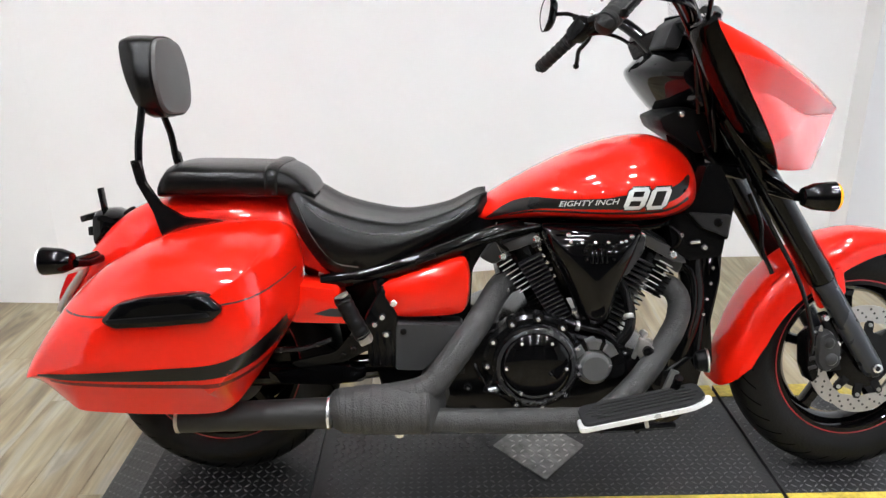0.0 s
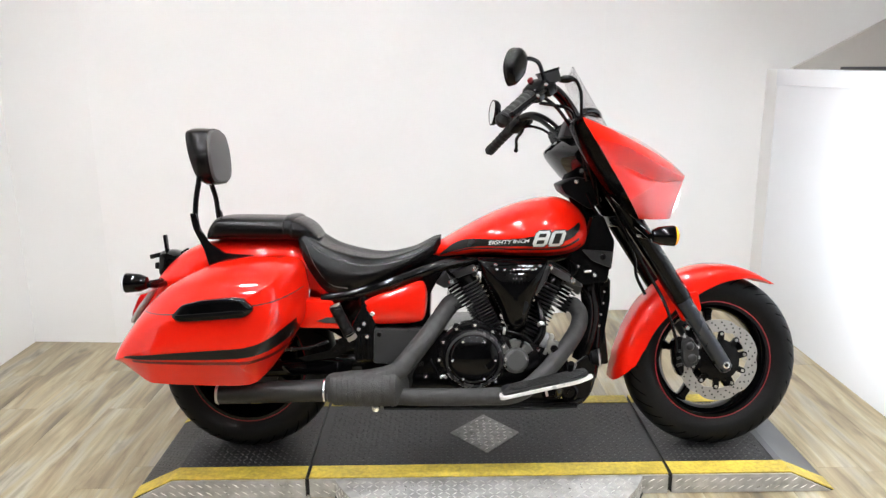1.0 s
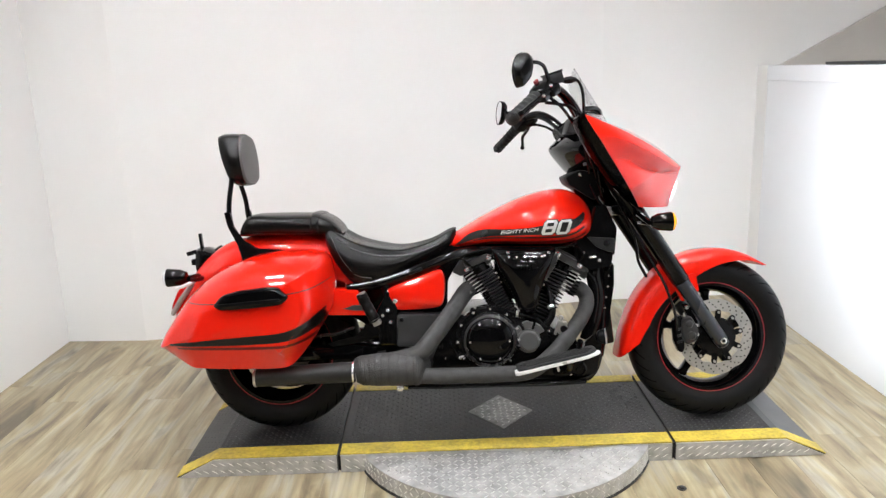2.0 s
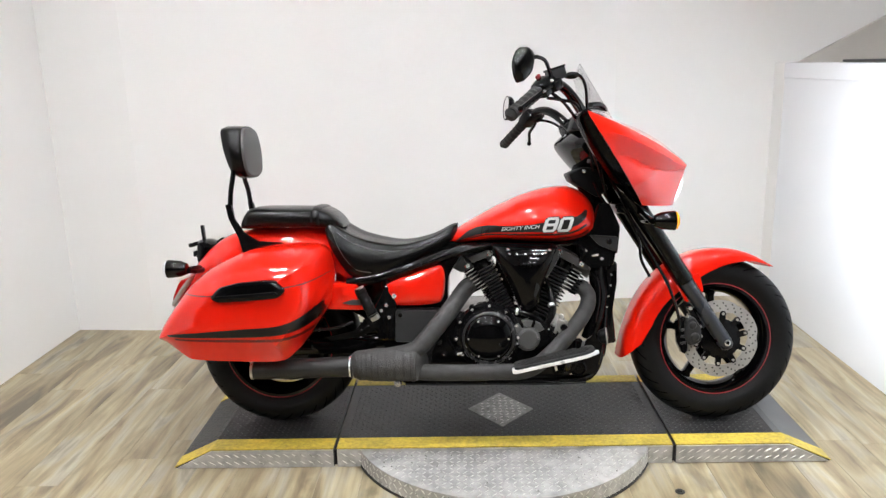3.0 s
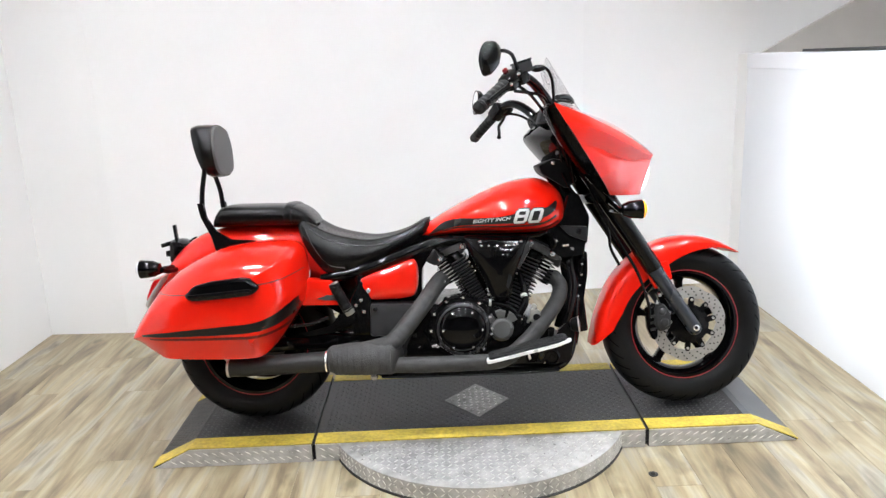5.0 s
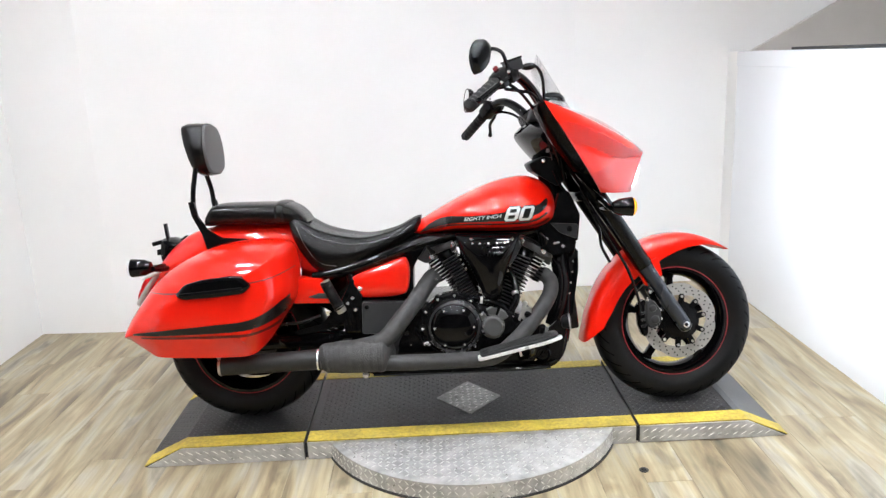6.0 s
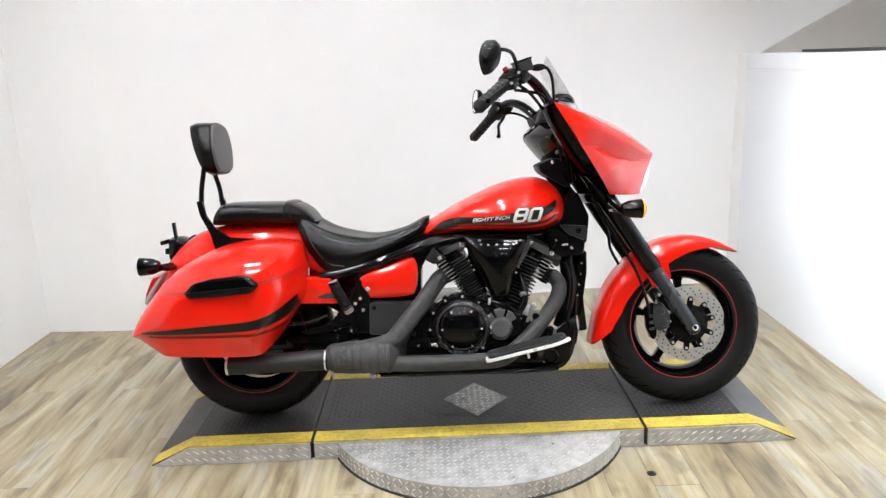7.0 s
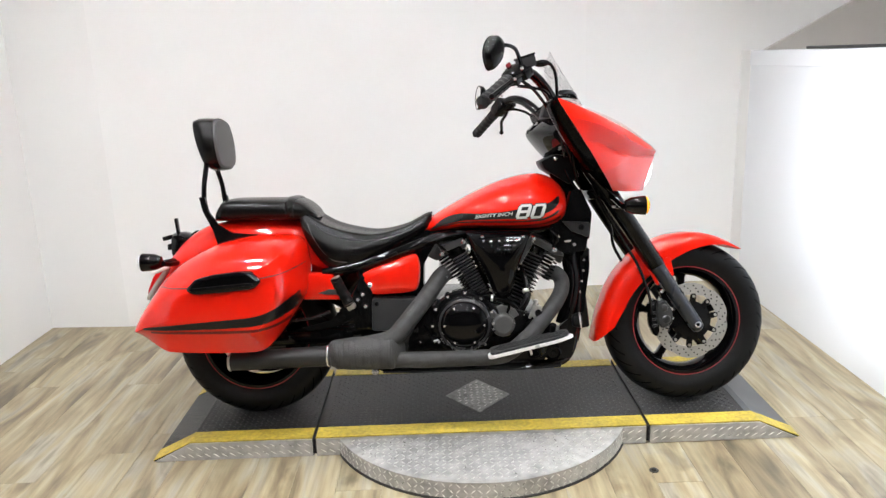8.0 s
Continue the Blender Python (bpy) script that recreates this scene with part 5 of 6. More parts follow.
# side covers
cover = part("side_cover", pillow(loop_curve([(-0.383, 0.528), (-0.362, 0.555), (-0.27, 0.588), (-0.195, 0.612), (-0.172, 0.600), (-0.166, 0.555), (-0.175, 0.495), (-0.20, 0.477), (-0.28, 0.471), (-0.345, 0.474), (-0.362, 0.495)], 48), [(-0.12, 0.95), (-0.14, 1.0), (-0.175, 1.0), (-0.188, 0.95), (-0.195, 0.8), (-0.199, 0.5), (-0.200, 0.1)]), RED, bike, "glossy red side cover")
bolts("cover_bolt", [(-0.347, -0.193, 0.508)], 0.009, 0.006, cover, CHROME)
part("rear_side_cover", pillow(rounded([(-0.60, 0.56), (-0.48, 0.548), (-0.462, 0.50), (-0.50, 0.495), (-0.452, 0.486), (-0.445, 0.458), (-0.59, 0.462), (-0.605, 0.50)], 0.008), [(-0.10, 0.95), (-0.12, 1), (-0.19, 1), (-0.20, 0.93), (-0.202, 0.6)]), RED, bike, "small red panel beside the bag")
part("lower_cover", pillow(rounded([(-0.345, 0.46), (-0.18, 0.455), (-0.20, 0.42), (-0.28, 0.338), (-0.348, 0.340)], 0.012), [(-0.12, 0.95), (-0.14, 1), (-0.185, 1), (-0.195, 0.95), (-0.196, 0.7)]), ROCKER, bike, "charcoal plastic lower cover")
bolts("cover_bolt", [(-0.325, -0.198, 0.44)], 0.008, 0.004, bike, SATIN)

# engine
crank = part("crankcase", pillow(rounded([(-0.20, 0.41), (-0.12, 0.450), (0.02, 0.450), (0.12, 0.425), (0.20, 0.405), (0.30, 0.36), (0.33, 0.26), (0.28, 0.20), (-0.20, 0.20), (-0.27, 0.28)], 0.04), [(-0.19, 0.85), (-0.185, 0.95), (-0.15, 1), (0.15, 1), (0.185, 0.95), (0.19, 0.85)]), SATIN, bike, "satin black engine case")
part("engine_belly", pillow(rounded([(-0.40, 0.36), (-0.10, 0.36), (-0.10, 0.20), (-0.36, 0.20)], 0.03), [(-0.17, 0.9), (-0.165, 1), (0.165, 1), (0.17, 0.9)]), SATIN, bike)
part("transmission_cover", pillow(rounded([(-0.285, 0.330), (-0.225, 0.385), (-0.150, 0.448), (-0.130, 0.410), (-0.122, 0.350), (-0.134, 0.280), (-0.150, 0.252), (-0.285, 0.252)], 0.012), [(-0.14, 0.97), (-0.15, 1), (-0.178, 1), (-0.186, 0.95), (-0.189, 0.7), (-0.190, 0.1)]), ROCKER, crank, "charcoal transmission cover behind the pipe")
CC = (-0.017, 0.363)
clutch = part("clutch_cover", lathe([(0.118, 0.0), (0.118, 0.035), (0.110, 0.045), (0.098, 0.047), (0.096, 0.060), (0.088, 0.064), (0.082, 0.060), (0, 0.060)], at_right(CC[0], -0.160, CC[1]), 56), SATIN, crank, "round black clutch cover with silver bolts")
part("cover_disc", lathe([(0.083, 0.0), (0.083, 0.006), (0.078, 0.012), (0.070, 0.0165), (0.058, 0.0205), (0.042, 0.0235), (0.022, 0.0255), (0, 0.026)], at_right(CC[0] + 0.004, -0.218, CC[1] - 0.003), 56), GLOSS, clutch, "gloss black domed round cover plate")
part("cover_ring", lathe([(0.101, -0.010), (0.097, 0.002), (0.090, 0.008), (0.084, 0.009), (0.083, 0.0)], at_right(CC[0] + 0.004, -0.218, CC[1] - 0.003), 56), RING, clutch)
RIM = [radians(20 + 32.7 * k) for k in range(11)]
for a in RIM:
    boss = lathe([(0.0135, 0.0), (0.0125, 0.030), (0.0105, 0.034), (0.0, 0.034)], at_right(CC[0] + 0.110 * math.cos(a), -0.176, CC[1] + 0.110 * math.sin(a)), 14)
    part("bolt_boss", boss, SATIN, clutch)
bolts("cover_bolt", [(CC[0] + 0.110 * math.cos(a), -0.209, CC[1] + 0.110 * math.sin(a)) for a in RIM], 0.0058, 0.007, clutch, CHROME)
bolts("disc_bolt", [(CC[0] + 0.004 + 0.070 * math.cos(a), -0.234, CC[1] - 0.003 + 0.071 * math.sin(a)) for a in (radians(60 * k) for k in range(6))], 0.0048, 0.006, clutch, CHROME)
small = part("pump_cover", lathe([(0.046, 0.0), (0.046, 0.022), (0.036, 0.030), (0.034, 0.040), (0.030, 0.044), (0, 0.045)], at_right(0.127, -0.180, 0.354), 30), ENGINEGREY, crank, "small round grey pump cover")
for k in range(3):
    a0_, a1_ = radians(30 + 45 * k), radians(64 + 45 * k)
    o = [(0.126 + r * math.cos(a), 0.354 + r * math.sin(a)) for r, a in ((0.044, a0_), (0.066, a0_), (0.068, (a0_ + a1_) / 2), (0.066, a1_), (0.044, a1_))]
    part("lug", slab(o, -0.18, -0.212, 0.003), ENGINEGREY, small)
bolts("cover_bolt", [(0.126 + 0.036 * math.cos(a), -0.216, 0.354 + 0.036 * math.sin(a)) for a in (radians(10), radians(170))], 0.006, 0.006, small, CHROME)
part("pump_housing", pillow(rounded([(0.08, 0.405), (0.13, 0.425), (0.20, 0.39), (0.21, 0.33), (0.15, 0.31), (0.09, 0.33)], 0.02), [(-0.16, 1), (-0.195, 1), (-0.205, 0.9)]), SATIN, crank)


def cylinder(base, top, out, silver, cover, cap, heads):
    """A finned cylinder with its head and rocker cover. base, top: (x, z) along the visible fin column; out: the side on which the
    head's bright fins lie; silver: (u, h) of its lowest and highest bright fin; cover, cap: side profiles of the rocker cover."""
    b, t = Vector((base[0], 0, base[1])), Vector((top[0], 0, top[1]))
    d = (t - b).normalized()
    ang = math.degrees(math.atan2(d.x, d.z))
    L = (t - b).length
    m = Matrix.Translation(b) @ pose(0, 0, 0, 0, ang, 0)
    barrel = part("cylinder", box((0.060, 0.18, L + 0.16), m @ pose(out * 0.008, 0, L / 2 - 0.04), 0.016), SATIN, bike, "satin black finned engine cylinder")
    n = 15
    for k in range(-6, n):
        h = L * (k / (n - 1))
        w = 0.052 + 0.010 * k / (n - 1)
        part("fin", box((w, 0.25, 0.0042), m @ pose(0, 0, h), 0.0016, segments=1), GREYPLASTIC, barrel)
        reach = 0.125 if h > 0.62 * L else 0.088
        part("fin", box((reach, 0.20, 0.0045), m @ pose(out * (reach / 2 - 0.033), 0, h), 0.0016, segments=1), SATIN, barrel)
    (u0, h0), (u1, h1) = silver
    for k in range(7):
        f = k / 6
        part("fin_edge", box((0.037, 0.006, 0.0026), m @ pose(u0 + (u1 - u0) * f, -0.106, h0 + (h1 - h0) * f, 0, 4 * out, 0), 0.0016, segments=1), POLISHED, barrel, "machined silver fin edge")
    part("head_block", box((0.10, 0.15, 0.07), m @ pose(out * 0.03, 0, L + 0.005), 0.012), SATIN, barrel)
    part("rocker_cover", pillow(rounded(cover, 0.010, 3), [(-0.084, 0.9), (-0.080, 0.97), (-0.06, 1), (0.06, 1), (0.080, 0.97), (0.084, 0.9)]), HEADGREY, barrel)
    part("cover_ridge", pillow(rounded(cap, 0.006, 3), [(-0.118, 0.88), (-0.116, 0.96), (-0.108, 1), (0.07, 1), (0.075, 0.93)]), HEADGREY, barrel)
    for x, z in heads:
        part("head_bolt", lathe([(0.0105, 0), (0.0105, 0.008), (0.007, 0.011), (0.004, 0.006), (0, 0.006)], at_right(x, -0.114, z), 12), CHROME, barrel)
    for k in range(5):
        q = m @ Vector((-out * 0.034, -0.125, L * (0.62 + 0.12 * k)))
        part("stud", lathe([(0.0042, 0), (0.0042, 0.008), (0, 0.009)], at_right(q.x, q.y, q.z), 8), CHROME, barrel)
    q = m @ Vector((-out * 0.036, -0.14, 0.0))
    part("stud", lathe([(0.007, 0), (0.007, 0.012), (0, 0.013)], at_right(q.x, q.y, q.z), 8), CHROME, barrel)
    return barrel


cylinder((0.055, 0.455), (-0.020, 0.594), -1, ((-0.042, 0.095), (-0.056, 0.176)),
         [(-0.145, 0.592), (-0.104, 0.638), (-0.060, 0.655), (-0.010, 0.668), (0.010, 0.645), (0.004, 0.618), (-0.055, 0.602), (-0.108, 0.572)],
         [(-0.100, 0.630), (-0.055, 0.646), (-0.010, 0.662), (0.006, 0.642), (-0.045, 0.622), (-0.088, 0.608)], [(-0.085, 0.604), (-0.004, 0.646)])
cylinder((0.173, 0.425), (0.252, 0.590), 1, ((0.045, 0.118), (0.059, 0.200)),
         [(0.226, 0.652), (0.250, 0.668), (0.300, 0.645), (0.345, 0.612), (0.368, 0.580), (0.352, 0.545), (0.318, 0.570), (0.240, 0.612)],
         [(0.240, 0.660), (0.252, 0.662), (0.342, 0.610), (0.362, 0.582), (0.330, 0.585), (0.252, 0.630)], [(0.247, 0.650), (0.324, 0.606)])
vcover = part("intake_cover", pillow(rounded([(-0.002, 0.690), (0.238, 0.684), (0.228, 0.64), (0.184, 0.54), (0.163, 0.450), (0.132, 0.432), (0.100, 0.450), (0.064, 0.54), (0.014, 0.635)], 0.015), [(-0.10, 0.95), (-0.145, 1), (-0.170, 0.985), (-0.186, 0.93), (-0.198, 0.82), (-0.207, 0.65), (-0.213, 0.42), (-0.216, 0.2), (-0.217, 0.04)]), GLOSS, bike, "gloss black V-shaped intake cover")
bolts("cover_bolt", [(0.060, -0.192, 0.668), (0.205, -0.192, 0.664)], 0.007, 0.006, vcover, CHROME)
vtree = tree_of(vcover)


def on_cover(x, z):
    """A point on the front of the intake cover."""
    return vtree.ray_cast(Vector((x, -0.5, z)), Vector((0, 1, 0)))[0].y


for k in range(4):
    x = 0.112 + 0.011 * k
    part("badge_rib", box((0.007, 0.006, 0.032), pose(x, on_cover(x, 0.622), 0.622, -12), 0.0025), GLOSS, vcover)
# studs added to stand in for the lamp glints on this cover
for x, z in [(0.080 + 0.0100 * k, 0.650 + 0.004 * math.sin(k * 2.1)) for k in range(11)] + [(0.096, 0.636), (0.098, 0.618), (0.161, 0.634), (0.162, 0.617), (0.064, 0.655), (0.190, 0.656), (0.130, 0.640), (0.118, 0.642)]:
    part("glint_stud", lathe([(0.0046, -0.002), (0.0046, 0.001), (0.0036, 0.0030), (0.002, 0.0042), (0, 0.0046)], at_right(x, on_cover(x, z), z), 10), CHROME if z > 0.652 else GLOSS, vcover)
part("intake_side", slab(rounded([(0.204, 0.650), (0.240, 0.664), (0.238, 0.632), (0.200, 0.570), (0.184, 0.566)], 0.008), -0.14, -0.192, 0.008), ROCKER, vcover, "charcoal flank of the intake cover")
# two black fillers, added to keep the gaps round the cylinders dark
part("intake_block", box((0.22, 0.15, 0.22), pose(0.130, 0, 0.590), 0.02), SATIN, bike)
part("tank_filler", box((0.50, 0.11, 0.075), pose(0.155, 0, 0.666), 0.015), SATIN, bike)
part("engine_mount", slab(rounded([(0.232, 0.425), (0.258, 0.412), (0.276, 0.385), (0.272, 0.350), (0.248, 0.345), (0.240, 0.365), (0.226, 0.385)], 0.008), -0.19, -0.205, 0.003), ALLOY, bike, "bright alloy engine mount")
for x, y, z, r in ((0.246, -0.176, 0.428, 0.009), (0.258, -0.176, 0.404, 0.011), (0.238, -0.178, 0.382, 0.008), (0.250, -0.180, 0.362, 0.007)):
    part("mount_boss", lathe([(r, 0), (r, 0.010), (r * 0.72, 0.016), (r * 0.45, 0.016), (r * 0.4, 0.008), (0, 0.008)], at_right(x, y, z), 14), ALLOY, bike)
part("mount_strap", box((0.010, 0.016, 0.072), pose(0.236, -0.19, 0.402, 0, 24, 0), 0.003), ALLOY, bike)
part("mount_bolt", lathe([(0.013, 0), (0.013, 0.01), (0.008, 0.012), (0, 0.012)], at_right(0.252, -0.205, 0.392), 12), SATIN, bike)
# case bolts, hoses and plug leads round the cylinders
for x, z in ((-0.150, 0.412), (0.200, 0.385), (-0.172, 0.296), (-0.160, 0.236), (0.098, 0.232), (0.196, 0.262), (0.224, 0.306)):
    boss = part("case_boss", lathe([(0.011, -0.01), (0.0105, 0.012), (0.0085, 0.016), (0, 0.016)], at_right(x, -0.182, z), 12), SATIN, crank)
    part("case_bolt", lathe([(0.0040, 0), (0.0040, 0.003), (0.0026, 0.005), (0, 0.005)], at_right(x, -0.198, z), 8), CHROME, boss)
for pts, r in (([(0.190, -0.170, 0.395), (0.216, -0.168, 0.440), (0.214, -0.145, 0.500), (0.190, -0.10, 0.56)], 0.013),
               ([(0.06, -0.165, 0.452), (0.10, -0.178, 0.444), (0.150, -0.178, 0.430), (0.185, -0.170, 0.400)], 0.010),
               ([(-0.150, -0.13, 0.405), (-0.160, -0.165, 0.380), (-0.152, -0.19, 0.345), (-0.135, -0.195, 0.315)], 0.006),
               ([(-0.055, -0.100, 0.602), (-0.100, -0.135, 0.645), (-0.085, -0.125, 0.676), (-0.030, -0.09, 0.684)], 0.0045),
               ([(0.300, -0.100, 0.600), (0.335, -0.130, 0.640), (0.318, -0.125, 0.672), (0.270, -0.09, 0.688)], 0.0045),
               ([(-0.165, -0.15, 0.640), (-0.120, -0.165, 0.655), (-0.060, -0.16, 0.672), (0.00, -0.14, 0.680)], 0.006),
               ([(0.355, -0.07, 0.585), (0.385, -0.085, 0.540), (0.390, -0.09, 0.470), (0.375, -0.095, 0.390)], 0.009)):
    part("hose", tube(pts, r, 24, 10), SATIN, bike)
for pts in ([(0.085, -0.180, 0.447), (0.093, -0.180, 0.446)], [(0.213, -0.172, 0.462), (0.212, -0.166, 0.470)]):
    part("hose_clip", tube(pts, 0.0125, 3, 12, smooth=False), ALLOY, bike)
# radiator and front of engine
rad = part("radiator", box((0.045, 0.13, 0.34), pose(0.420, 0, 0.47, 0, -6, 0), 0.008), SATIN, bike, "black radiator")
part("radiator_shroud", pillow(rounded([(0.300, 0.70), (0.440, 0.735), (0.446, 0.640), (0.440, 0.600), (0.360, 0.590), (0.320, 0.62)], 0.01), [(-0.125, 0.96), (-0.12, 1), (0.12, 1), (0.125, 0.96)]), SATIN, rad)
part("radiator_hose", tube([(0.40, -0.03, 0.62), (0.39, -0.05, 0.56), (0.40, -0.055, 0.48), (0.385, -0.06, 0.40), (0.36, -0.06, 0.32)], 0.030, 30, 14), SATIN, rad)
part("shroud_fitting", box((0.024, 0.012, 0.008), pose(0.372, -0.127, 0.638, 0, -8, 0), 0.003), CHROME, rad)
bolts("cover_bolt", [(0.338, -0.127, 0.655), (0.396, -0.127, 0.625)], 0.007, 0.006, rad, CHROME)
for k in range(14):
    part("radiator_fin", box((0.006, 0.12, 0.004), pose(0.445 - 0.0024 * k * 1.0, 0, 0.36 + 0.021 * k, 0, -6, 0)), SATIN, rad)
for s in (-1, 1):
    part("radiator_cover", pillow(rounded([(0.430, 0.625), (0.462, 0.60), (0.462, 0.53), (0.436, 0.36), (0.418, 0.25), (0.378, 0.25), (0.392, 0.33), (0.416, 0.50)], 0.008), [(s * 0.045, 1), (s * 0.062, 1), (s * 0.068, 0.94)]), GLOSS, rad)
bolts("cover_bolt", [(0.440, -0.068, 0.56), (0.437, -0.068, 0.52), (0.430, -0.068, 0.48), (0.424, -0.068, 0.44), (0.417, -0.068, 0.40), (0.411, -0.068, 0.36)], 0.005, 0.005, rad, CHROME)
part("neck_cover", pillow(rounded([(0.335, 0.715), (0.372, 0.765), (0.386, 0.825), (0.423, 0.825), (0.462, 0.739), (0.452, 0.640), (0.380, 0.668)], 0.010), [(-0.07, 0.95), (-0.10, 1), (-0.122, 1), (-0.130, 0.95), (-0.131, 0.7)]), SATIN, bike, "dark neck cover")
part("neck_plate", slab(rounded([(0.350, 0.712), (0.452, 0.705), (0.446, 0.650), (0.385, 0.674)], 0.008), -0.128, -0.139, 0.003), GREYPLASTIC, bike, "charcoal plastic neck plate")
bolts("cover_bolt", [(0.420, -0.139, 0.688)], 0.011, 0.005, bike, SATIN)
horn = part("horn", lathe([(0.012, -0.022), (0.022, -0.016), (0.027, 0.0), (0.028, 0.010), (0.020, 0.012), (0.010, 0.016), (0, 0.016)], pose(0.398, -0.165, 0.352, 0, 84, -8), 28), PLASTIC, bike, "small round black horn with a chrome rim")
part("horn_rim", lathe([(0.027, 0.006), (0.0295, 0.009), (0.027, 0.012), (0.025, 0.010), (0.027, 0.006)], pose(0.398, -0.165, 0.352, 0, 84, -8), 28), ALLOY, horn)
part("front_bracket", slab(rounded([(0.30, 0.30), (0.37, 0.36), (0.40, 0.33), (0.375, 0.21), (0.30, 0.21)], 0.012), -0.16, -0.13, 0.004), SATIN, bike)
part("pedal_arm", box((0.020, 0.012, 0.062), pose(0.306, -0.215, 0.318, 0, 20, 0), 0.003), ENGINEGREY, bike, "grey brake pedal arm")

part("regulator", lathe([(0.030, 0), (0.030, 0.02), (0.024, 0.024), (0.020, 0.014), (0.010, 0.014), (0.008, 0.022), (0, 0.022)], at_right(0.306, -0.165, 0.238), 28), SATIN, bike)
link = part("link_arm", tube([(-0.124, -0.225, 0.303), (-0.106, -0.225, 0.307)], [0.006, 0.0085, 0.0085, 0.006], 5, 10, smooth=False), CHROME, bike)
part("link_plate", box((0.012, 0.010, 0.032), pose(-0.127, -0.218, 0.312, 0, 25, 0), 0.003), SATIN, link)
part("link_rod", tube([(-0.140, -0.22, 0.335), (-0.133, -0.222, 0.318), (-0.128, -0.222, 0.304)], 0.003, 8, 8), SATIN, link)
part("brake_tube", tube([(-0.66, -0.16, 0.380), (-0.62, -0.165, 0.384), (-0.57, -0.17, 0.388), (-0.525, -0.17, 0.402), (-0.500, -0.17, 0.412)], 0.0072, 20, 12), RING, bike)
part("panel_notch", slab([(-0.533, 0.486), (-0.495, 0.499), (-0.455, 0.496), (-0.450, 0.478), (-0.50, 0.480)], -0.198, -0.2045, 0.001), DARK, bike, smooth=False)
for k in range(7):
    x = -0.28 + 0.085 * k
    part("belly_bolt", lathe([(0.006, 0), (0.006, 0.008), (0, 0.009)], at_right(x, -0.225, 0.200), 8), SATIN, bike)

# exhaust
def wrapped(f, base, turns):
    return base * (1 + 0.030 * ((f * turns) % 1.0) + 0.012 * math.sin(f * turns * 2.3))


pipe = part("rear_exhaust_pipe", tube([(-0.055, -0.05, 0.535), (-0.092, -0.10, 0.520), (-0.150, -0.18, 0.452), (-0.218, -0.25, 0.378), (-0.262, -0.280, 0.336), (-0.32, -0.285, 0.318), (-0.40, -0.285, 0.305)], lambda f: wrapped(f, 0.031, 20), 160, 18), WRAP, bike, "dark heat-wrapped rear exhaust pipe")
part("front_exhaust_pipe", tube([(0.300, -0.04, 0.515), (0.336, -0.075, 0.512), (0.352, -0.10, 0.476), (0.325, -0.150, 0.425), (0.240, -0.225, 0.340), (0.165, -0.268, 0.283), (0.108, -0.282, 0.258), (0.02, -0.283, 0.254), (-0.15, -0.284, 0.253), (-0.35, -0.285, 0.258)], lambda f: wrapped(f, 0.0275, 34), 260, 18), WRAP, bike, "dark heat-wrapped front exhaust pipe")
part("collector", tube([(-0.268, -0.285, 0.284), (-0.275, -0.285, 0.284), (-0.38, -0.288, 0.284), (-0.455, -0.292, 0.283), (-0.485, -0.297, 0.280)], lambda f: wrapped(f, float(np.interp(f, [0, 0.05, 0.5, 0.85, 1], [0.045, 0.058, 0.057, 0.049, 0.036])), 15), 110, 22), WRAP, bike, "heat-wrapped exhaust collector")
muffler = part("muffler", tube([(-0.484, -0.297, 0.280), (-0.50, -0.298, 0.280), (-0.60, -0.302, 0.278), (-0.80, -0.310, 0.274), (-0.826, -0.311, 0.2735), (-0.832, -0.311, 0.2735)], [0.035, 0.0355, 0.0345, 0.033, 0.0315, 0.028], 40, 22), PIPE, bike, "dull black straight muffler")
part("clamp", lathe([(0.0380, -0.003), (0.0387, 0), (0.0380, 0.003), (0.034, 0.003), (0.034, -0.003)], Matrix.Translation((-0.490, -0.297, 0.280)) @ pose(0, 0, 0, 0, 90, 0), 28), CHROME, muffler)
part("end_ring", lathe([(0.0335, -0.004), (0.0340, 0), (0.0325, 0.004), (0.028, 0.004), (0.028, -0.004)], Matrix.Translation((-0.829, -0.311, 0.2735)) @ pose(0, 0, 0, 0, 90, 0), 28), ALLOY, muffler)
part("pipe_bolt", lathe([(0.012, -0.01), (0.014, 0.0), (0.012, 0.012), (0, 0.014)], at_right(-0.335, -0.24, 0.205), 14), CHROME, bike)

part("pipe_stud", lathe([(0.008, 0), (0.008, 0.010), (0.005, 0.013), (0, 0.013)], at_right(-0.076, -0.115, 0.519), 10), CHROME, pipe)
part("head_cap", lathe([(0.016, 0), (0.016, 0.012), (0.012, 0.018), (0, 0.019)], at_right(0.360, -0.055, 0.627), 16), ALLOY, bike, "bright round cap beside the front cylinder")

# footboard
o = rounded([(-0.145, -0.050), (0.10, -0.052), (0.143, -0.030), (0.143, 0.05), (-0.145, 0.05)], 0.022, 5)
m = pose(0.208, -0.352, 0.308, 0, -12.6, 0)
bm = bmesh.new()
skin(bm, [[m @ Vector((x * k, y * k, z)) for x, y in o] for z, k in ((0.004, 0.93), (0.015, 0.95), (0.018, 0.93))])
board = part("footboard", bm, GREYPLASTIC, bike, "black ribbed rider footboard with a silver edge")
o = rounded([(-0.147, -0.052), (0.10, -0.054), (0.146, -0.031), (0.146, -0.012), (-0.147, 0.0)], 0.012, 4)
bm = bmesh.new()
skin(bm, [[m @ Vector((x * k, y * k, z)) for x, y in o] for z, k in ((0.0, 0.97), (0.002, 1.0), (0.009, 1.0), (0.011, 0.99))])
part("edge_trim", bm, POLISHED, board, "bright silver footboard rim")
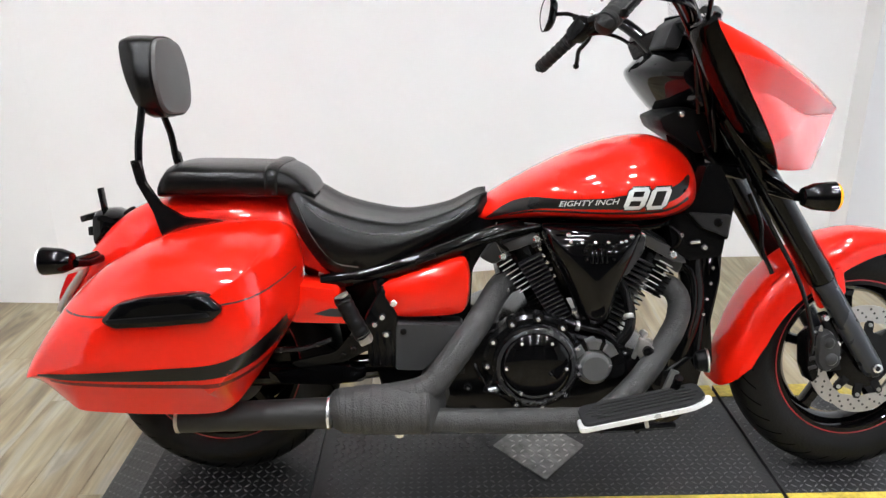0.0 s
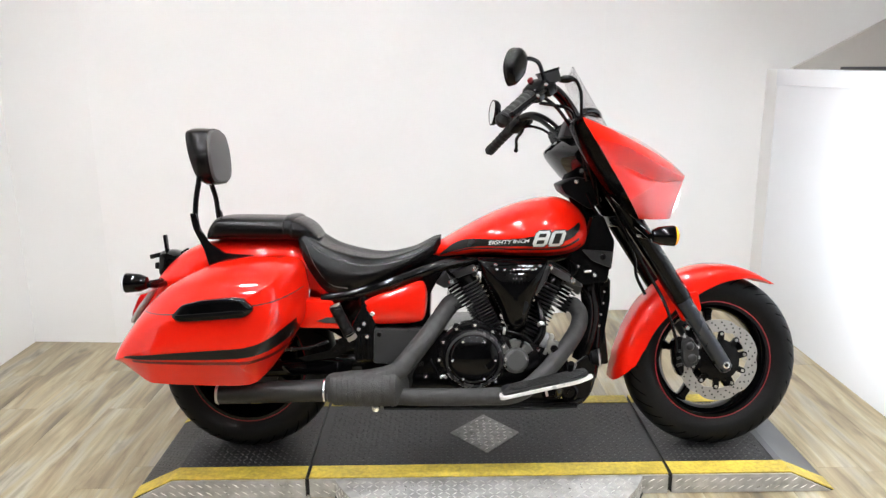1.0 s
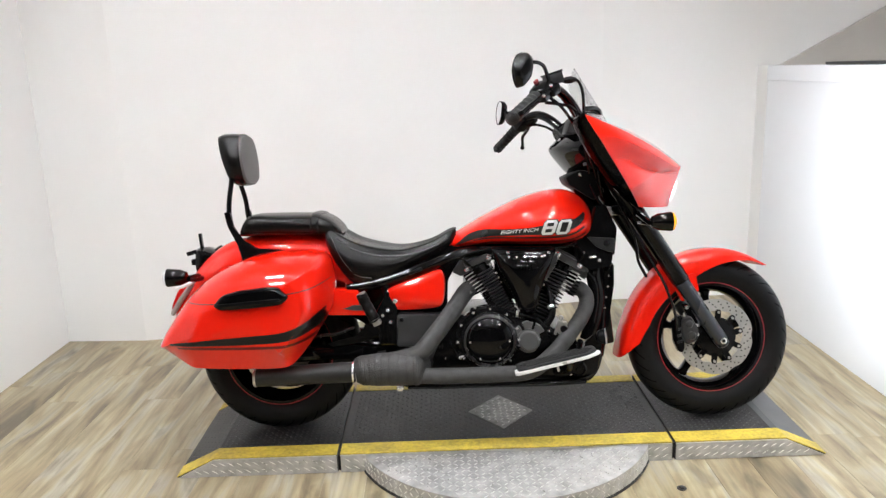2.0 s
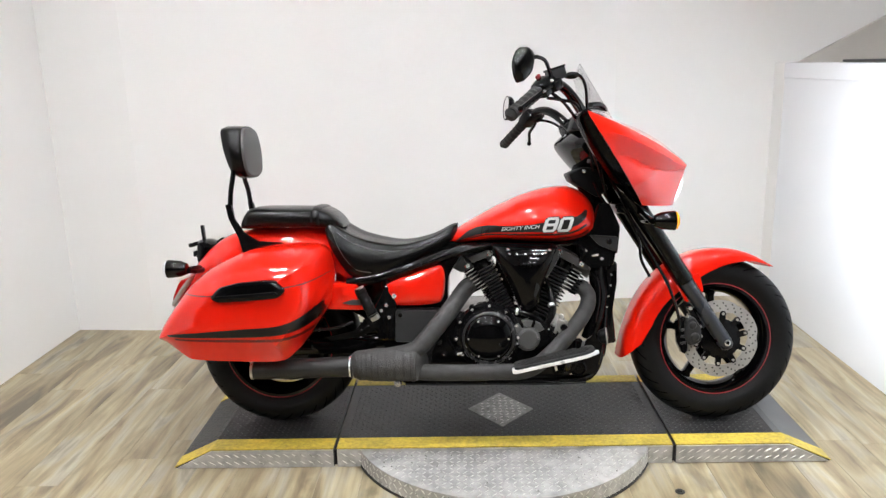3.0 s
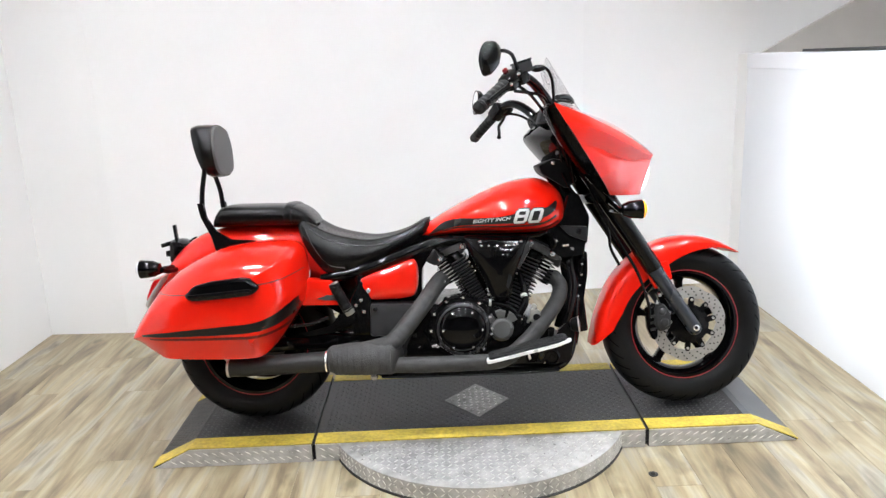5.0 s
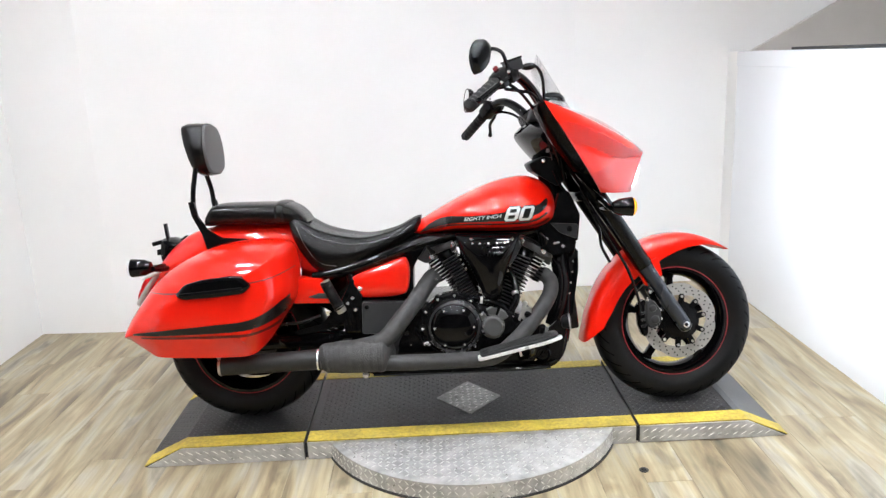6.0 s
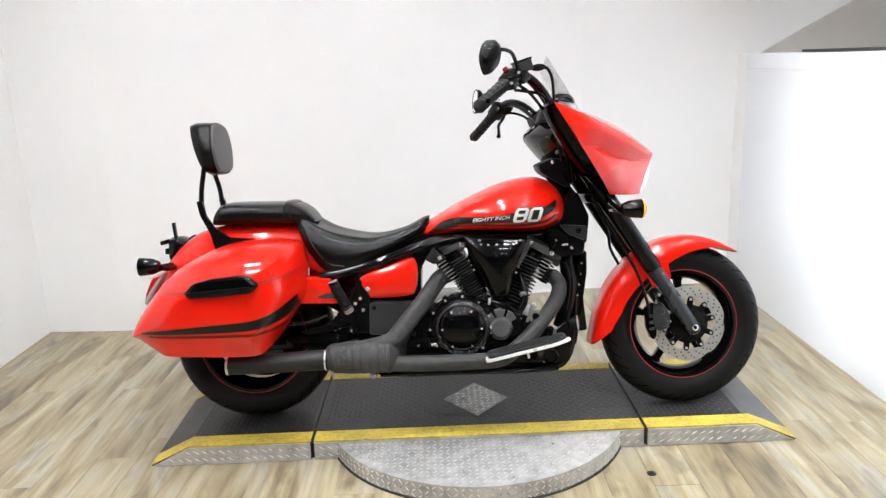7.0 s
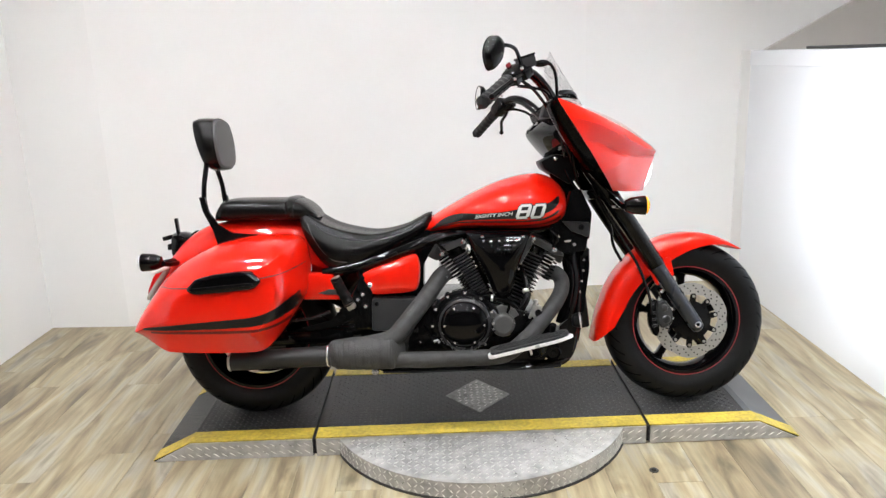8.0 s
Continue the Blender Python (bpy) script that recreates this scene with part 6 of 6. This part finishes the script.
for k in range(5):
    part("rubber_rib", box((0.25 - 0.02 * abs(k - 2), 0.007, 0.004), m @ pose(0, -0.030 + 0.015 * k, 0.0195), 0.0015), GRIP, board)
part("board_bolt", box((0.008, 0.010, 0.016), m @ pose(-0.005, -0.046, -0.010), 0.002), ALLOY, board)
part("board_bracket", tube([(0.25, -0.36, 0.325), (0.25, -0.30, 0.27), (0.22, -0.16, 0.23)], 0.014, 14, 10), SATIN, bike)
part("brake_pedal", tube([(0.29, -0.33, 0.375), (0.285, -0.30, 0.33), (0.27, -0.20, 0.28)], 0.010, 14, 10), SATIN, bike)
part("lower_rail", tube([(-0.31, -0.22, 0.200), (0.0, -0.22, 0.198), (0.20, -0.21, 0.196), (0.33, -0.19, 0.196)], 0.009, 12, 8), SATIN, bike)
# stand
part("side_stand", tube([(-0.10, 0.14, 0.24), (-0.09, 0.19, 0.15), (-0.085, 0.23, 0.075)], 0.012, 14, 10), SATIN, bike)

# a small fitting left in the floor
anchor = thing("floor_anchor", pose(0.578, -0.800, 0), "small black bolt head in the plank floor", "bolt")
part("washer", lathe([(0.016, 0.0), (0.016, 0.002), (0.010, 0.003), (0, 0.003)], pose(0, 0, 0), 16), DARK, anchor)
part("bolt_head", lathe([(0.009, 0.002), (0.009, 0.007), (0.006, 0.009), (0, 0.009)], pose(0, 0, 0), 6), DARK, anchor)

# ---- floor planks, last ----
PW, PL = 0.152, 1.22
plank_meshes = []
for v in range(4):
    me = bpy.data.meshes.new("plank")
    bm = box((PW - 0.0007, PL - 0.0007, 0.008), pose(0, 0, 0), 0.0005, segments=1)
    bm.to_mesh(me)
    bm.free()
    me.materials.append(PLANK)
    plank_meshes.append(me)
rng = random.Random(4)
col = 0
x = LEFT - 0.03
while x < 1.75:
    y = -4.3 - rng.random() * PL
    while y < 1.6:
        o = new("plank", plank_meshes[col % 4])
        o.parent = floor
        o.matrix_parent_inverse = floor.matrix_world.inverted()
        o.location = (x + PW / 2, y + PL / 2, -0.0042)
        y += PL
    x += PW
    col += 1
# the rest of the room's floor, beyond the bay
rng = random.Random(9)
for tone in range(6):
    verts, faces = [], []
    for c in range(-28, 29):
        xa = LEFT - 0.03 + PW * (c + 13)
        y = FRONT - ((c * 0.377) % 1.0) * PL
        while y < 1.6:
            inside = LEFT - 0.05 < xa < 1.72 and y > -4.3
            if (c * 5 + int(y * 7 + 99)) % 6 == tone and not inside and -4.2 < xa < 4.2 - PW:
                n = len(verts)
                verts += [(xa + u, y + v, h) for h in (-0.0042, -0.0004) for u, v in ((0.001, 0.001), (PW - 0.001, 0.001), (PW - 0.001, PL - 0.001), (0.001, PL - 0.001))]
                faces += [(n + 4, n + 5, n + 6, n + 7)] + [(n + i, n + (i + 1) % 4, n + 4 + (i + 1) % 4, n + 4 + i) for i in range(4)]
            y += PL
    me = bpy.data.meshes.new("far_planks")
    me.from_pydata(verts, [], faces)
    me.materials.append(PLANK)
    o = new("far_planks", me)
    o.parent = floor
    o.matrix_parent_inverse = floor.matrix_world.inverted()
    tagged(o, kind="stuff")
